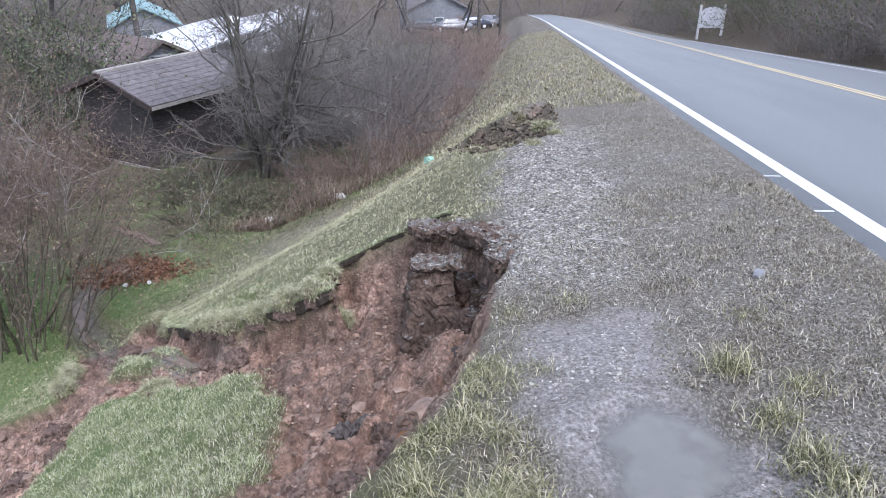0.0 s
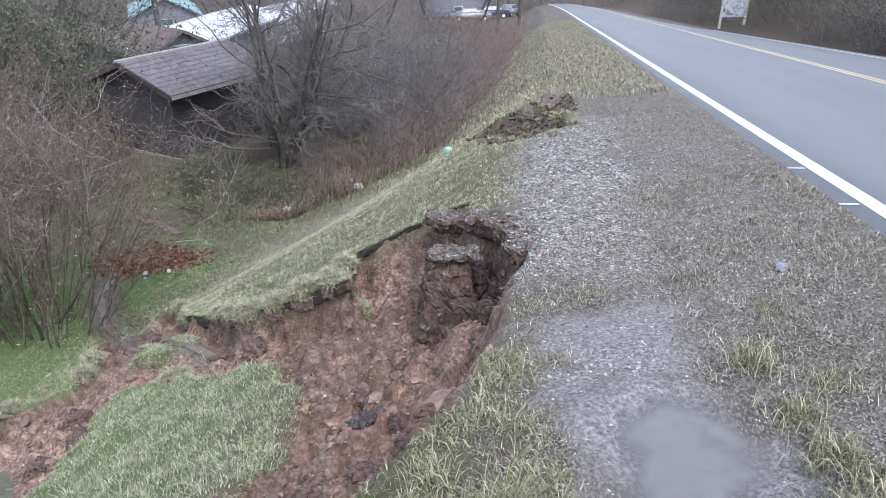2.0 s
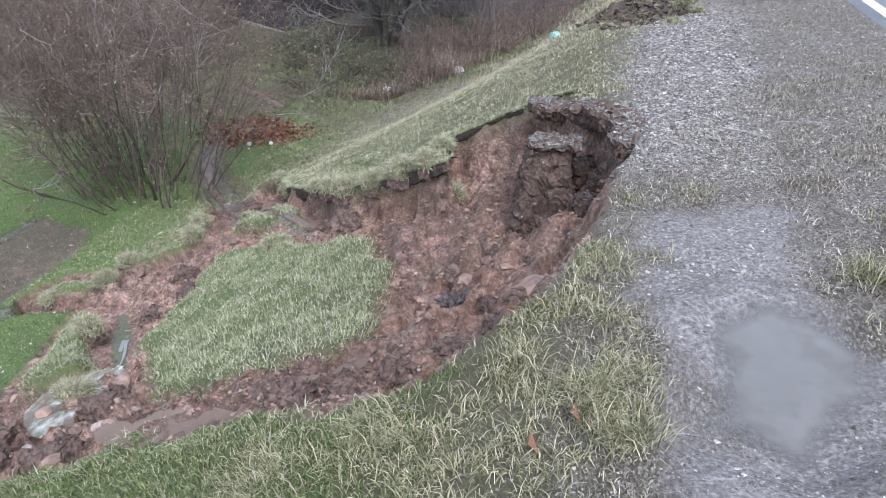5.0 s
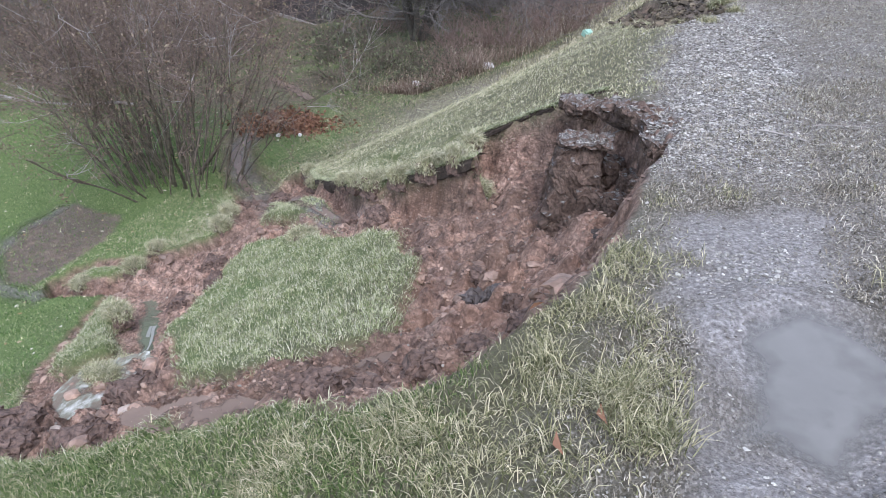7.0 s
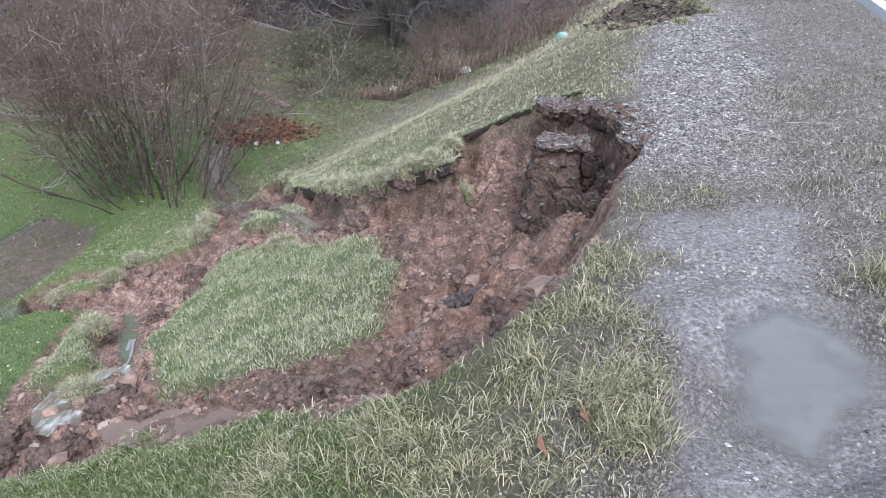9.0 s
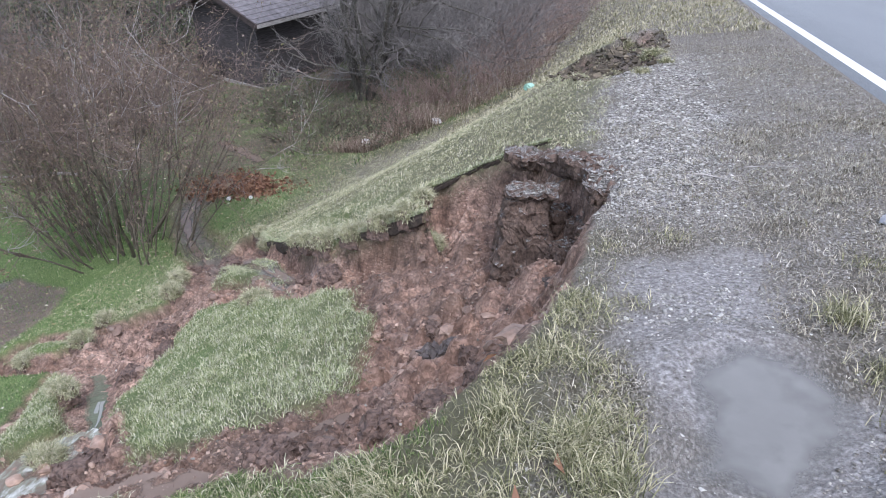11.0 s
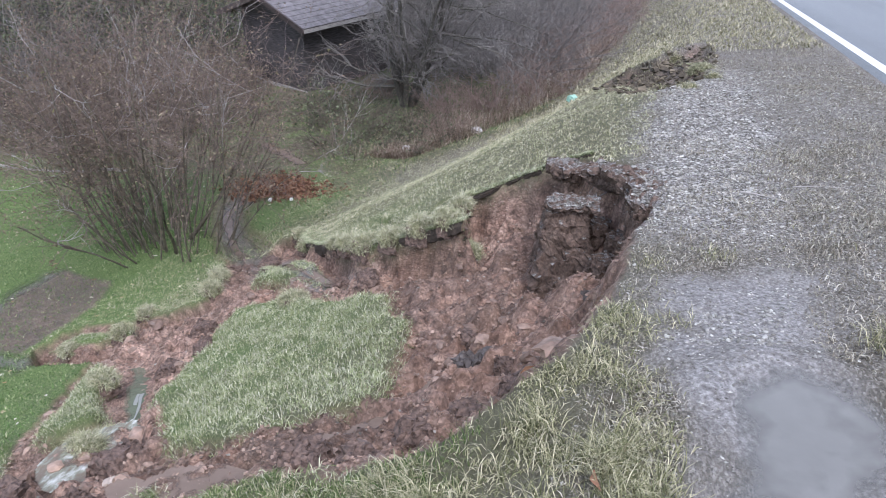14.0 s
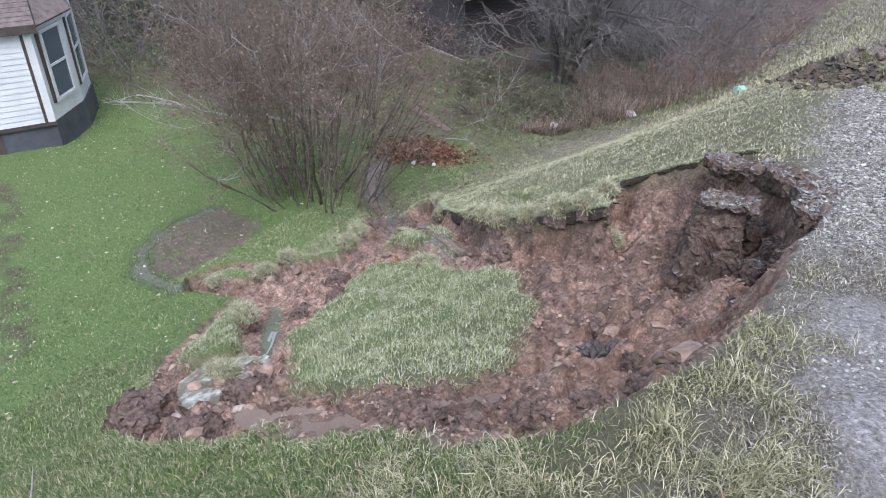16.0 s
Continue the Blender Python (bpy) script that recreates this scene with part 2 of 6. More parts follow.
def simple(name, dark, light, scale, rough=0.8, bumps=(0.4, 0.01), stretch=None, metal=0.0, island=0.0):
    """A two-tone grained surface; island: how much single pieces differ."""
    m, n, l, b = material(name)
    f = noise_node(n, l, scale, 5, 0.6, stretch=stretch)
    c = ramp(n, l, f, [(0.3, dark), (0.7, light)])
    big = noise_node(n, l, scale * 0.13, 3)
    c = mixed(n, l, 0.5, c, ramp(n, l, big, [(0.3, (0.55, 0.55, 0.55)), (0.7, (1, 1, 1))]), "MULTIPLY")
    if island:
        g = n.new("ShaderNodeNewGeometry")
        c = mixed(n, l, island, c, ramp(n, l, g.outputs["Random Per Island"], [(0.0, (0.35, 0.35, 0.35)), (1.0, (1.3, 1.3, 1.3))]), "MULTIPLY")
    l.new(c, b.inputs["Base Color"])
    b.inputs["Roughness"].default_value, b.inputs["Metallic"].default_value = rough, metal
    if bumps:
        bump(n, l, b, f, *bumps)
    return m


def attr(n, name):
    a = n.new("ShaderNodeAttribute")
    a.attribute_name = name
    return a.outputs["Fac"]


def island_mix(name, stops, rough=0.7, sheen=0.0, big=None):
    """Leaves, blades and stones: each piece takes its own tone."""
    m, n, l, b = material(name)
    g = n.new("ShaderNodeNewGeometry")
    c = ramp(n, l, g.outputs["Random Per Island"], stops)
    f = noise_node(n, l, 11.0, 5, 0.65)
    c = mixed(n, l, 0.8, c, ramp(n, l, f, [(0.3, (0.45, 0.47, 0.43)), (0.7, (1.4, 1.4, 1.35))]), "MULTIPLY")
    l.new(c, b.inputs["Base Color"])
    b.inputs["Roughness"].default_value = rough
    b.inputs["Specular IOR Level"].default_value = 0.3
    return m


def chip_node(n, l, scale, stretch=(1, 1, 1)):
    """Small angular pieces: a tone for each, and how far from the joints."""
    tc, mp = n.new("ShaderNodeTexCoord"), n.new("ShaderNodeMapping")
    mp.inputs["Scale"].default_value = stretch
    l.new(tc.outputs["Object"], mp.inputs["Vector"])
    wander, shift = n.new("ShaderNodeTexNoise"), n.new("ShaderNodeVectorMath")
    wander.inputs["Scale"].default_value = scale * 0.8
    l.new(mp.outputs["Vector"], wander.inputs["Vector"])
    shift.operation = "MULTIPLY_ADD"
    l.new(wander.outputs["Color"], shift.inputs[0])
    shift.inputs[1].default_value = (0.9 / scale,) * 3
    l.new(mp.outputs["Vector"], shift.inputs[2])
    tone, edge = n.new("ShaderNodeTexVoronoi"), n.new("ShaderNodeTexVoronoi")
    edge.feature = "DISTANCE_TO_EDGE"
    for t in (tone, edge):
        t.inputs["Scale"].default_value = scale
        l.new(shift.outputs[0], t.inputs["Vector"])
    split = n.new("ShaderNodeSeparateColor")
    l.new(tone.outputs["Color"], split.inputs["Color"])
    return split.outputs["Red"], ramp(n, l, edge.outputs["Distance"], [(0.02, (0, 0, 0)), (0.14, (1, 1, 1))])


def ground_material():
    m, n, l, b = material("ground")
    fine, mid, wide = noise_node(n, l, 45, 6, 0.65), noise_node(n, l, 9, 5, 0.6), noise_node(n, l, 1.3, 4, 0.6)
    chips, gaps = chip_node(n, l, 85)
    flecks, _ = chip_node(n, l, 150, (1, 0.45, 1))
    lawn = mixed(n, l, 0.6, mixed(n, l, wide, (0.075, 0.150, 0.040), (0.165, 0.220, 0.080)), mixed(n, l, flecks, (0.04, 0.080, 0.020), (0.26, 0.33, 0.13)))
    turf = mixed(n, l, mid, (0.070, 0.070, 0.038), (0.19, 0.18, 0.115))
    straw = mixed(n, l, 0.6, mixed(n, l, mid, (0.060, 0.050, 0.038), (0.20, 0.18, 0.14)), ramp(n, l, flecks, [(0.0, (0.028, 0.023, 0.018)), (0.5, (0.13, 0.115, 0.092)), (0.85, (0.36, 0.33, 0.28)), (1.0, (0.52, 0.50, 0.46))]))
    litter = mixed(n, l, flecks, (0.035, 0.029, 0.021), (0.17, 0.135, 0.098))
    gravel = ramp(n, l, chips, [(0.0, (0.07, 0.062, 0.055)), (0.35, (0.22, 0.205, 0.19)), (0.75, (0.46, 0.445, 0.425)), (1.0, (0.66, 0.65, 0.63))])
    gravel = mixed(n, l, mixed(n, l, 0.5, gaps, (1.0, 1.0, 1.0)), (0.06, 0.052, 0.045), gravel)
    # clods with the shade of the crevices between them put into the colour
    clods, crevice_shade = chip_node(n, l, 17)
    crumb, _ = chip_node(n, l, 55)
    earth = ramp(n, l, mid, [(0.30, (0.065, 0.044, 0.036)), (0.5, (0.31, 0.215, 0.172)), (0.70, (0.56, 0.42, 0.345))])
    earth = mixed(n, l, ramp(n, l, wide, [(0.45, (0, 0, 0)), (0.7, (1, 1, 1))]), earth, mixed(n, l, fine, (0.10, 0.074, 0.062), (0.31, 0.23, 0.185)))
    earth = mixed(n, l, 0.75, earth, mixed(n, l, crumb, (0.62, 0.60, 0.58), (1.45, 1.42, 1.40)), "MULTIPLY")
    earth = mixed(n, l, mixed(n, l, 0.5, crevice_shade, (1.0, 1.0, 1.0)), mixed(n, l, 1.0, earth, (0.50, 0.46, 0.44), "MULTIPLY"), mixed(n, l, clods, earth, mixed(n, l, 1.0, earth, (1.3, 1.24, 1.2), "MULTIPLY")))
    orange = mixed(n, l, fine, (0.16, 0.085, 0.050), (0.30, 0.165, 0.10))
    silt = ramp(n, l, fine, [(0.3, (0.13, 0.122, 0.115)), (0.5, (0.34, 0.33, 0.322)), (0.68, (0.62, 0.61, 0.60))])
    silt = mixed(n, l, ramp(n, l, mid, [(0.48, (0, 0, 0)), (0.7, (0.35, 0.35, 0.35))]), silt, gravel)
    c = mixed(n, l, attr(n, "green"), turf, lawn)
    c = mixed(n, l, attr(n, "straw"), c, straw)
    c = mixed(n, l, attr(n, "litter"), c, litter)
    c = mixed(n, l, attr(n, "gravel"), c, gravel)
    c = mixed(n, l, attr(n, "earth"), c, earth)
    c = mixed(n, l, attr(n, "orange"), c, orange)
    c = mixed(n, l, attr(n, "silt"), c, silt)
    wet = attr(n, "wet")
    c = mixed(n, l, wet, c, mixed(n, l, 1.0, c, (0.62, 0.60, 0.58), "MULTIPLY"))
    l.new(c, b.inputs["Base Color"])
    r = n.new("ShaderNodeMapRange")
    r.inputs["To Min"].default_value, r.inputs["To Max"].default_value = 0.92, 0.24
    l.new(wet, r.inputs["Value"])
    l.new(r.outputs["Result"], b.inputs["Roughness"])
    b.inputs["Specular IOR Level"].default_value = 0.35
    h = mixed(n, l, 0.5, fine, mid)
    bump(n, l, b, h, 1.0, 0.05)
    return m


def asphalt_material():
    m, n, l, b = material("asphalt")
    fine, wide = noise_node(n, l, 160, 3, 0.6), noise_node(n, l, 0.9, 4, 0.6, stretch=(1, 0.12, 1))
    c = mixed(n, l, fine, (0.160, 0.171, 0.176), (0.260, 0.276, 0.283))
    c = mixed(n, l, 0.7, c, ramp(n, l, wide, [(0.3, (0.78, 0.78, 0.78)), (0.7, (1.05, 1.05, 1.05))]), "MULTIPLY")
    l.new(c, b.inputs["Base Color"])
    b.inputs["Roughness"].default_value = 0.5
    bump(n, l, b, fine, 0.35, 0.01)
    return m


def paint_material(name, col):
    m, n, l, b = material(name)
    f = noise_node(n, l, 60, 5, 0.7)
    c = mixed(n, l, ramp(n, l, f, [(0.35, (1, 1, 1)), (0.42, (0, 0, 0))]), col, (0.30, 0.30, 0.30))
    l.new(c, b.inputs["Base Color"])
    b.inputs["Roughness"].default_value = 0.6
    return m


def water_material(name, col, rough, ripple=0.06, clear=0.9):
    """Murky water; it thins out where the attribute depth nears 0."""
    m, n, l, b = material(name)
    f, wide = noise_node(n, l, 6, 4), noise_node(n, l, 2.2, 5, 0.6)
    l.new(mixed(n, l, f, tuple(0.75 * v for v in col), tuple(1.1 * v for v in col)), b.inputs["Base Color"])
    b.inputs["Roughness"].default_value, b.inputs["IOR"].default_value = rough, 1.33
    bump(n, l, b, noise_node(n, l, 25, 2), ripple, 0.01)
    add = n.new("ShaderNodeMath")
    add.operation = "MULTIPLY_ADD"
    l.new(wide, add.inputs[0])
    add.inputs[1].default_value = 0.5
    l.new(attr(n, "depth"), add.inputs[2])
    l.new(ramp(n, l, add.outputs[0], [(0.25, (0.1, 0.1, 0.1)), (0.6, (clear, clear, clear))]), b.inputs["Alpha"])
    return m


GROUND = ground_material()
ASPHALT = asphalt_material()
WHITE_PAINT = paint_material("white_road_paint", (0.80, 0.80, 0.80))
FAINT_PAINT = paint_material("faint_spray_paint", (0.58, 0.58, 0.58))
YELLOW_PAINT = paint_material("yellow_road_paint", (0.72, 0.60, 0.36))
MUDDY_WATER = water_material("muddy_water", (0.225, 0.172, 0.138), 0.2, 0.5)
FOAM_WATER = water_material("foaming_water", (0.48, 0.50, 0.46), 0.35, 1.0, 0.7)
GREEN_WATER = water_material("greenish_water", (0.21, 0.24, 0.17), 0.12, 0.8)


def churned_water():
    """Fast shallow water: white streaks over greenish mud."""
    m, n, l, b = material("churned_water")
    f = noise_node(n, l, 9, 6, 0.7, stretch=(1.0, 0.45, 1))
    l.new(ramp(n, l, f, [(0.42, (0.20, 0.165, 0.125)), (0.52, (0.27, 0.28, 0.22)), (0.66, (0.68, 0.70, 0.67))]), b.inputs["Base Color"])
    l.new(ramp(n, l, attr(n, "depth"), [(0.0, (0, 0, 0)), (0.45, (0.9, 0.9, 0.9))]), b.inputs["Alpha"])
    b.inputs["Roughness"].default_value = 0.22
    bump(n, l, b, f, 1.0, 0.04)
    return m


CHURNED = churned_water()
PUDDLE_WATER = water_material("puddle_water", (0.235, 0.235, 0.222), 0.12)

# ---- building helpers
def mesh_from(name, verts, faces, mat, parent=None, label="", smooth=False):
    """One mesh object from arrays; faces all have the same number of corners."""
    verts, faces = np.asarray(verts, np.float32), np.asarray(faces, np.int32)
    me = bpy.data.meshes.new(name)
    me.vertices.add(len(verts))
    me.vertices.foreach_set("co", verts.ravel())
    k = faces.shape[1]
    me.loops.add(faces.size)
    me.loops.foreach_set("vertex_index", faces.ravel())
    me.polygons.add(len(faces))
    me.polygons.foreach_set("loop_start", np.arange(len(faces), dtype=np.int32) * k)
    me.polygons.foreach_set("use_smooth", np.full(len(faces), smooth))
    me.materials.append(mat)
    me.update(calc_edges=True)
    me.validate()
    ob = new(name, me)
    if parent:
        ob.parent = parent
    else:
        ob.matrix_world = LAND
    return tagged(ob, label)


def stand(x, y, turn=0, lift=0.0):
    """An upright pose on the ground at a place along the road."""
    return Matrix.Translation(LAND @ Vector((x, y, float(ground_z(x, y)) + lift))) @ pose(0, 0, 0, 0, 0, turn)


def part(name, bm, mat, parent=None, label="", smooth=False):
    me = bpy.data.meshes.new(name)
    bmesh.ops.recalc_face_normals(bm, faces=bm.faces)
    for f in bm.faces:
        f.smooth = smooth
    bm.to_mesh(me)
    bm.free()
    me.materials.append(mat)
    ob = new(name, me)
    ob.parent = parent
    return tagged(ob, label)


def box(bm, lo, hi, m=None, bevel=0.0):
    c, s = [(a + b) / 2 for a, b in zip(lo, hi)], [b - a for a, b in zip(lo, hi)]
    r = bmesh.ops.create_cube(bm, size=1.0, matrix=(m or Matrix()) @ Matrix.Translation(c) @ Matrix.Diagonal((*s, 1)))
    if bevel:
        edges = list({e for v in r["verts"] for e in v.link_edges})
        bmesh.ops.bevel(bm, geom=edges, offset=bevel, segments=1, affect="EDGES")
    return bm


def boxed(name, lo, hi, mat, parent=None, label="", m=None, bevel=0.0):
    return part(name, box(bmesh.new(), lo, hi, m, bevel), mat, parent, label)


def empty(name, label, category, m=Matrix(), group="", kind=""):
    ob = new(name)
    ob.matrix_world = m
    return tagged(ob, label, category, group, kind)


def grid_mesh(name, xs, ys, zfun, mat):
    gx, gy = np.meshgrid(xs, ys)
    z = zfun(gx, gy)
    nx, ny = len(xs), len(ys)
    i = np.arange(nx * ny).reshape(ny, nx)
    faces = np.stack([i[:-1, :-1], i[:-1, 1:], i[1:, 1:], i[1:, :-1]], -1).reshape(-1, 4)
    return mesh_from(name, np.stack([gx, gy, z], -1).reshape(-1, 3), faces, mat, smooth=True), gx.ravel(), gy.ravel()


def grown(start, step, growth, limit):
    out, x = [], start
    while abs(x) < limit:
        x += step
        step *= growth
        out.append(x)
    return out


# ---- the ground: one sheet, finest where the bank has slipped
XS = np.array(sorted(grown(-9.2, -0.06, 1.045, 400)) + list(np.arange(-9.2, -4.6, 0.05)) + list(np.arange(-4.6, 0.4, 0.030)) + list(np.arange(0.4, 2.3, 0.05)) + grown(2.3, 0.06, 1.08, 400))
YS = np.array(sorted(grown(1.4, -0.08, 1.12, 120)) + list(np.arange(1.4, 9.5, 0.032)) + grown(9.5, 0.035, 1.02, 30) + grown(30.2, 0.4, 1.05, 600))
ground, GX, GY = grid_mesh("ground", XS, YS, lambda x, y: ground_z(x, y), GROUND)
tagged(ground, "roadside bank with wet brown earth, gravel and winter grass", "ground", kind="structure")


def set_attr(ob, name, values):
    a = ob.data.attributes.new(name, "FLOAT", "POINT")
    a.data.foreach_set("value", np.clip(values, 0, 1).astype(np.float32).ravel())


def cover(x, y):
    """What covers the ground at each place, from 0 to 1."""
    _, p = ground_z(x, y, parts=True)
    n1, n2 = fbm(x, y, 0.8, 3, 101), fbm(x, y, 2.6, 3, 103)
    s = -x
    toe = np.interp(y, [-5, 9, 13, 16.5, 30, 60], [-6.0, -6.0, -5.0, -2.4, -2.0, -1.4])
    valley = ease(0.5, -0.7, x - toe + 0.5 * n1)
    lawn = valley * ease(12.5, 10.5, y + 0.5 * n1)
    lower = ease(-1.0, -3.2, x + 0.5 * n1) * ease(9, 5, y)
    green = np.clip(lawn + 0.55 * lower + 0.35 * ease(-1.2, -3.2, x) * (0.6 + n2), 0, 1)
    litter = valley * (1 - lawn) * (0.30 + 0.50 * ease(-0.3, 0.3, n2) + 0.2 * ease(16, 26, y))
    green_floor = valley * ease(9.0, 11.0, y) * ease(26, 18, y + 2 * n1) * ease(-0.6, 0.2, n1) * 0.9
    litter = np.maximum(litter, lawn * 0.8 * ease(0.32, 0.1, along([(-13, 6.5), (-9.4, 4.55), (-7.4, 3.35), (-5.6, 2.4)], x, y) + 0.2 * n2) * ease(-0.2, 0.3, n2 + n1))
    litter = np.maximum(litter, np.maximum.reduce([ease(9.6, 10.4, x), ease(95, 110, y), ease(-18, -24, x) * ease(12, 18, y)]))
    verge = ease(-0.6, 0.25, x + 0.15 * n2 - 0.4 * ease(9, 20, y))
    gravel = verge * (0.22 + 0.30 * n2) * ease(26, 9, y)
    patch = ease(-0.5, 0.0, x + 0.2 * n2 - 0.05 * (y - 5)) * ease(1.25, 0.35, x + 0.35 * n1 + 0.25 * n2 - 0.05 * (y - 5)) * ease(3.7, 4.6, y) * ease(11.0, 8.0, y + n1)
    gravel = np.maximum(gravel, 0.95 * patch)
    straw = np.clip(verge * 0.9 + ease(9, 14, y) * (1 - valley), 0, 1)
    earth = np.maximum(p["bare"], p["slip"] * ease(-0.1, 0.5, n2) * 0.5)
    litter = np.maximum(litter, p["slip"] * 0.85)
    earth = np.maximum(earth, 0.55 * ease(0.55, 0.25, p["creek"]))
    silt = np.maximum.reduce([ease(-0.12, 0.22, p["silt"] + 0.2 * n2) * 0.9, ease(0.30, 0.12, p["creek"]) * 0.5, ease(0.16, 0.02, p["outwash"] + 0.08 * n2) * 0.6, ease(0.22, 0.08, p["seep"]) * 0.9])
    pool = ease(-0.03, 0.12, p["pool"])
    earth = np.maximum(earth, pool * 0.35)
    litter = np.maximum(litter, pool * 0.9)
    gravel = np.maximum(gravel, pool * 0.3)
    orange = p["bare"] * ease(0.2, 0.6, fbm(x, y, 1.2, 2, 107)) * 0.3
    wet = np.maximum.reduce([p["bare"] * ease(-0.2, 0.5, n1 + 0.2) * 0.75, ease(0.0, 0.15, p["silt"]) * 0.4, ease(0.45, 0.2, p["creek"]), ease(0.3, 0.1, p["outwash"]), ease(0.3, 0.08, p["seep"]), pool * 0.6])
    return dict(green=np.maximum(green, green_floor), straw=straw, litter=litter, gravel=gravel, earth=earth, orange=orange, silt=silt, wet=wet), p


COVER, PARTS = cover(GX, GY)
for key, values in COVER.items():
    set_attr(ground, key, values)

# ---- road
def road_z(x, y):
    fall = np.clip(0.03 + 0.0033 * (y - 19), 0.02, 0.13)
    return -np.where(x > 6.15, (x - 6.15) * fall, 0) - 0.012 * np.abs(x - 6.15)


def strip(name, x0, x1, y0, y1, lift, mat, label, nx=2, edge=0.0, kind=""):
    ys = np.concatenate([np.arange(y0, min(y1, 40), 0.25), np.arange(40, y1, 2.0)]) if y1 > 45 else np.linspace(y0, y1, max(2, int((y1 - y0) / 0.5)))
    xs = np.linspace(x0, x1, nx)
    gx, gy = np.meshgrid(xs, ys)
    if edge:
        gx[:, 0] += edge * fbm(gy[:, 0], gy[:, 0] * 0 + 3.3, 1.3, 3, 121)
        gx[:, 1] = gx[:, 0] + 0.02
    z = road_z(gx, gy) + lift
    if edge:
        z[:, 0] -= 0.14
    gx = gx + bend(gy)
    i = np.arange(gx.size).reshape(gx.shape)
    faces = np.stack([i[:-1, :-1], i[:-1, 1:], i[1:, 1:], i[1:, :-1]], -1).reshape(-1, 4)
    ob = mesh_from(name, np.stack([gx, gy, z], -1).reshape(-1, 3), faces, mat, smooth=True)
    return tagged(ob, label, "road" if name == "road" else "road marking", kind="structure")


strip("road", 2.30, 9.65, -20, 160, 0.0, ASPHALT, "two-lane grey asphalt road with worn surface", 16, 0.07)
strip("edge_line", 2.56, 2.71, -20, 160, 0.004, WHITE_PAINT, "white painted edge line on the asphalt", 3)
strip("edge_line", 9.08, 9.20, -20, 160, 0.004, WHITE_PAINT, "white painted edge line on the asphalt", 3)
strip("centre_line", 6.08, 6.16, -20, 160, 0.004, YELLOW_PAINT, "worn yellow painted centre line on the asphalt", 2)
strip("centre_line", 6.24, 6.32, -20, 160, 0.004, YELLOW_PAINT, "worn yellow painted centre line on the asphalt", 2)

# ---- running water
def ribbon(name, line, width, lift, mat, label, seed):
    pts = []
    for (ax, ay), (bx, by) in zip(line[:-1], line[1:]):
        k = max(2, int(math.hypot(bx - ax, by - ay) / 0.06))
        pts += [(ax + (bx - ax) * i / k, ay + (by - ay) * i / k) for i in range(k)]
    pts = np.array(pts)
    for _ in range(12):
        pts[1:-1] = (pts[:-2] + 2 * pts[1:-1] + pts[2:]) / 4
    t = np.gradient(pts, axis=0)
    t /= np.linalg.norm(t, axis=1, keepdims=True)
    side = np.stack([-t[:, 1], t[:, 0]], -1)
    s = np.arange(len(pts)) * 0.06
    wob, wid = 0.12 * fbm(s, s * 0, 1.1, 3, seed), width * (1 + 0.7 * fbm(s, s * 0 + 5, 1.7, 3, seed + 9))
    across = np.linspace(-0.5, 0.5, 6)
    q = pts[:, None] + side[:, None] * (wob[:, None] + wid[:, None] * across[None])[..., None]
    mid = ground_z(q[:, 2:4, 0], q[:, 2:4, 1]).mean(1)
    for _ in range(6):
        mid[1:-1] = (mid[:-2] + 2 * mid[1:-1] + mid[2:]) / 4
    z = mid[:, None] + lift + 0.012 * fbm(q[..., 0], q[..., 1], 9, 2, seed + 3)
    i = np.arange(z.size).reshape(z.shape)
    faces = np.stack([i[:-1, :-1], i[:-1, 1:], i[1:, 1:], i[1:, :-1]], -1).reshape(-1, 4)
    ob = mesh_from(name, np.concatenate([q, z[..., None]], -1).reshape(-1, 3), faces, mat, smooth=True)
    set_attr(ob, "depth", (0.75 - 1.3 * np.abs(across)[None] + 0.2 * fbm(q[..., 0], q[..., 1], 6, 2, seed + 5)))
    return tagged(ob, label, "water", kind="structure")


ribbon("creek_water", CREEK, 0.17, 0.015, MUDDY_WATER, "thin muddy stream on the valley floor", 401)
ribbon("creek_water", UPPER_CREEK, 0.30, 0.02, MUDDY_WATER, "thin silty water on the valley floor", 403)
ribbon("seep_water", SEEP, 0.18, 0.02, MUDDY_WATER, "muddy seepage between the sods", 405)
ribbon("runnel_water", RUNNEL, 0.26, 0.015, GREEN_WATER, "clear greenish runnel beside the low sod", 409)
for seed in (411, 431):
    ribbon("foaming_water", RUNNEL[2:], 0.035, 0.026, FOAM_WATER, "pale foaming water at the foot of the slip", seed)


def sheet(name, x0, x1, y0, y1, step, keep, level, y_mid, mat, label, category, thick=0.03):
    """A level sheet of water over the places that keep() allows."""
    gx, gy = np.meshgrid(np.arange(x0, x1, step), np.arange(y0, y1, step))
    ok = keep(gx, gy)
    i = np.arange(gx.size).reshape(gx.shape)
    faces = np.stack([i[:-1, :-1], i[:-1, 1:], i[1:, 1:], i[1:, :-1]], -1).reshape(-1, 4)
    faces = faces[ok.ravel()[faces].all(1)]
    used, back = np.unique(faces, return_inverse=True)
    verts = np.stack([gx, gy, level + LEVEL * (gy - y_mid)], -1).reshape(-1, 3)[used]
    ob = tagged(mesh_from(name, verts, back.reshape(-1, 4), mat, smooth=True), label, category, kind="structure")
    set_attr(ob, "depth", (verts[:, 2] - ground_z(verts[:, 0], verts[:, 1])) / thick)
    return ob


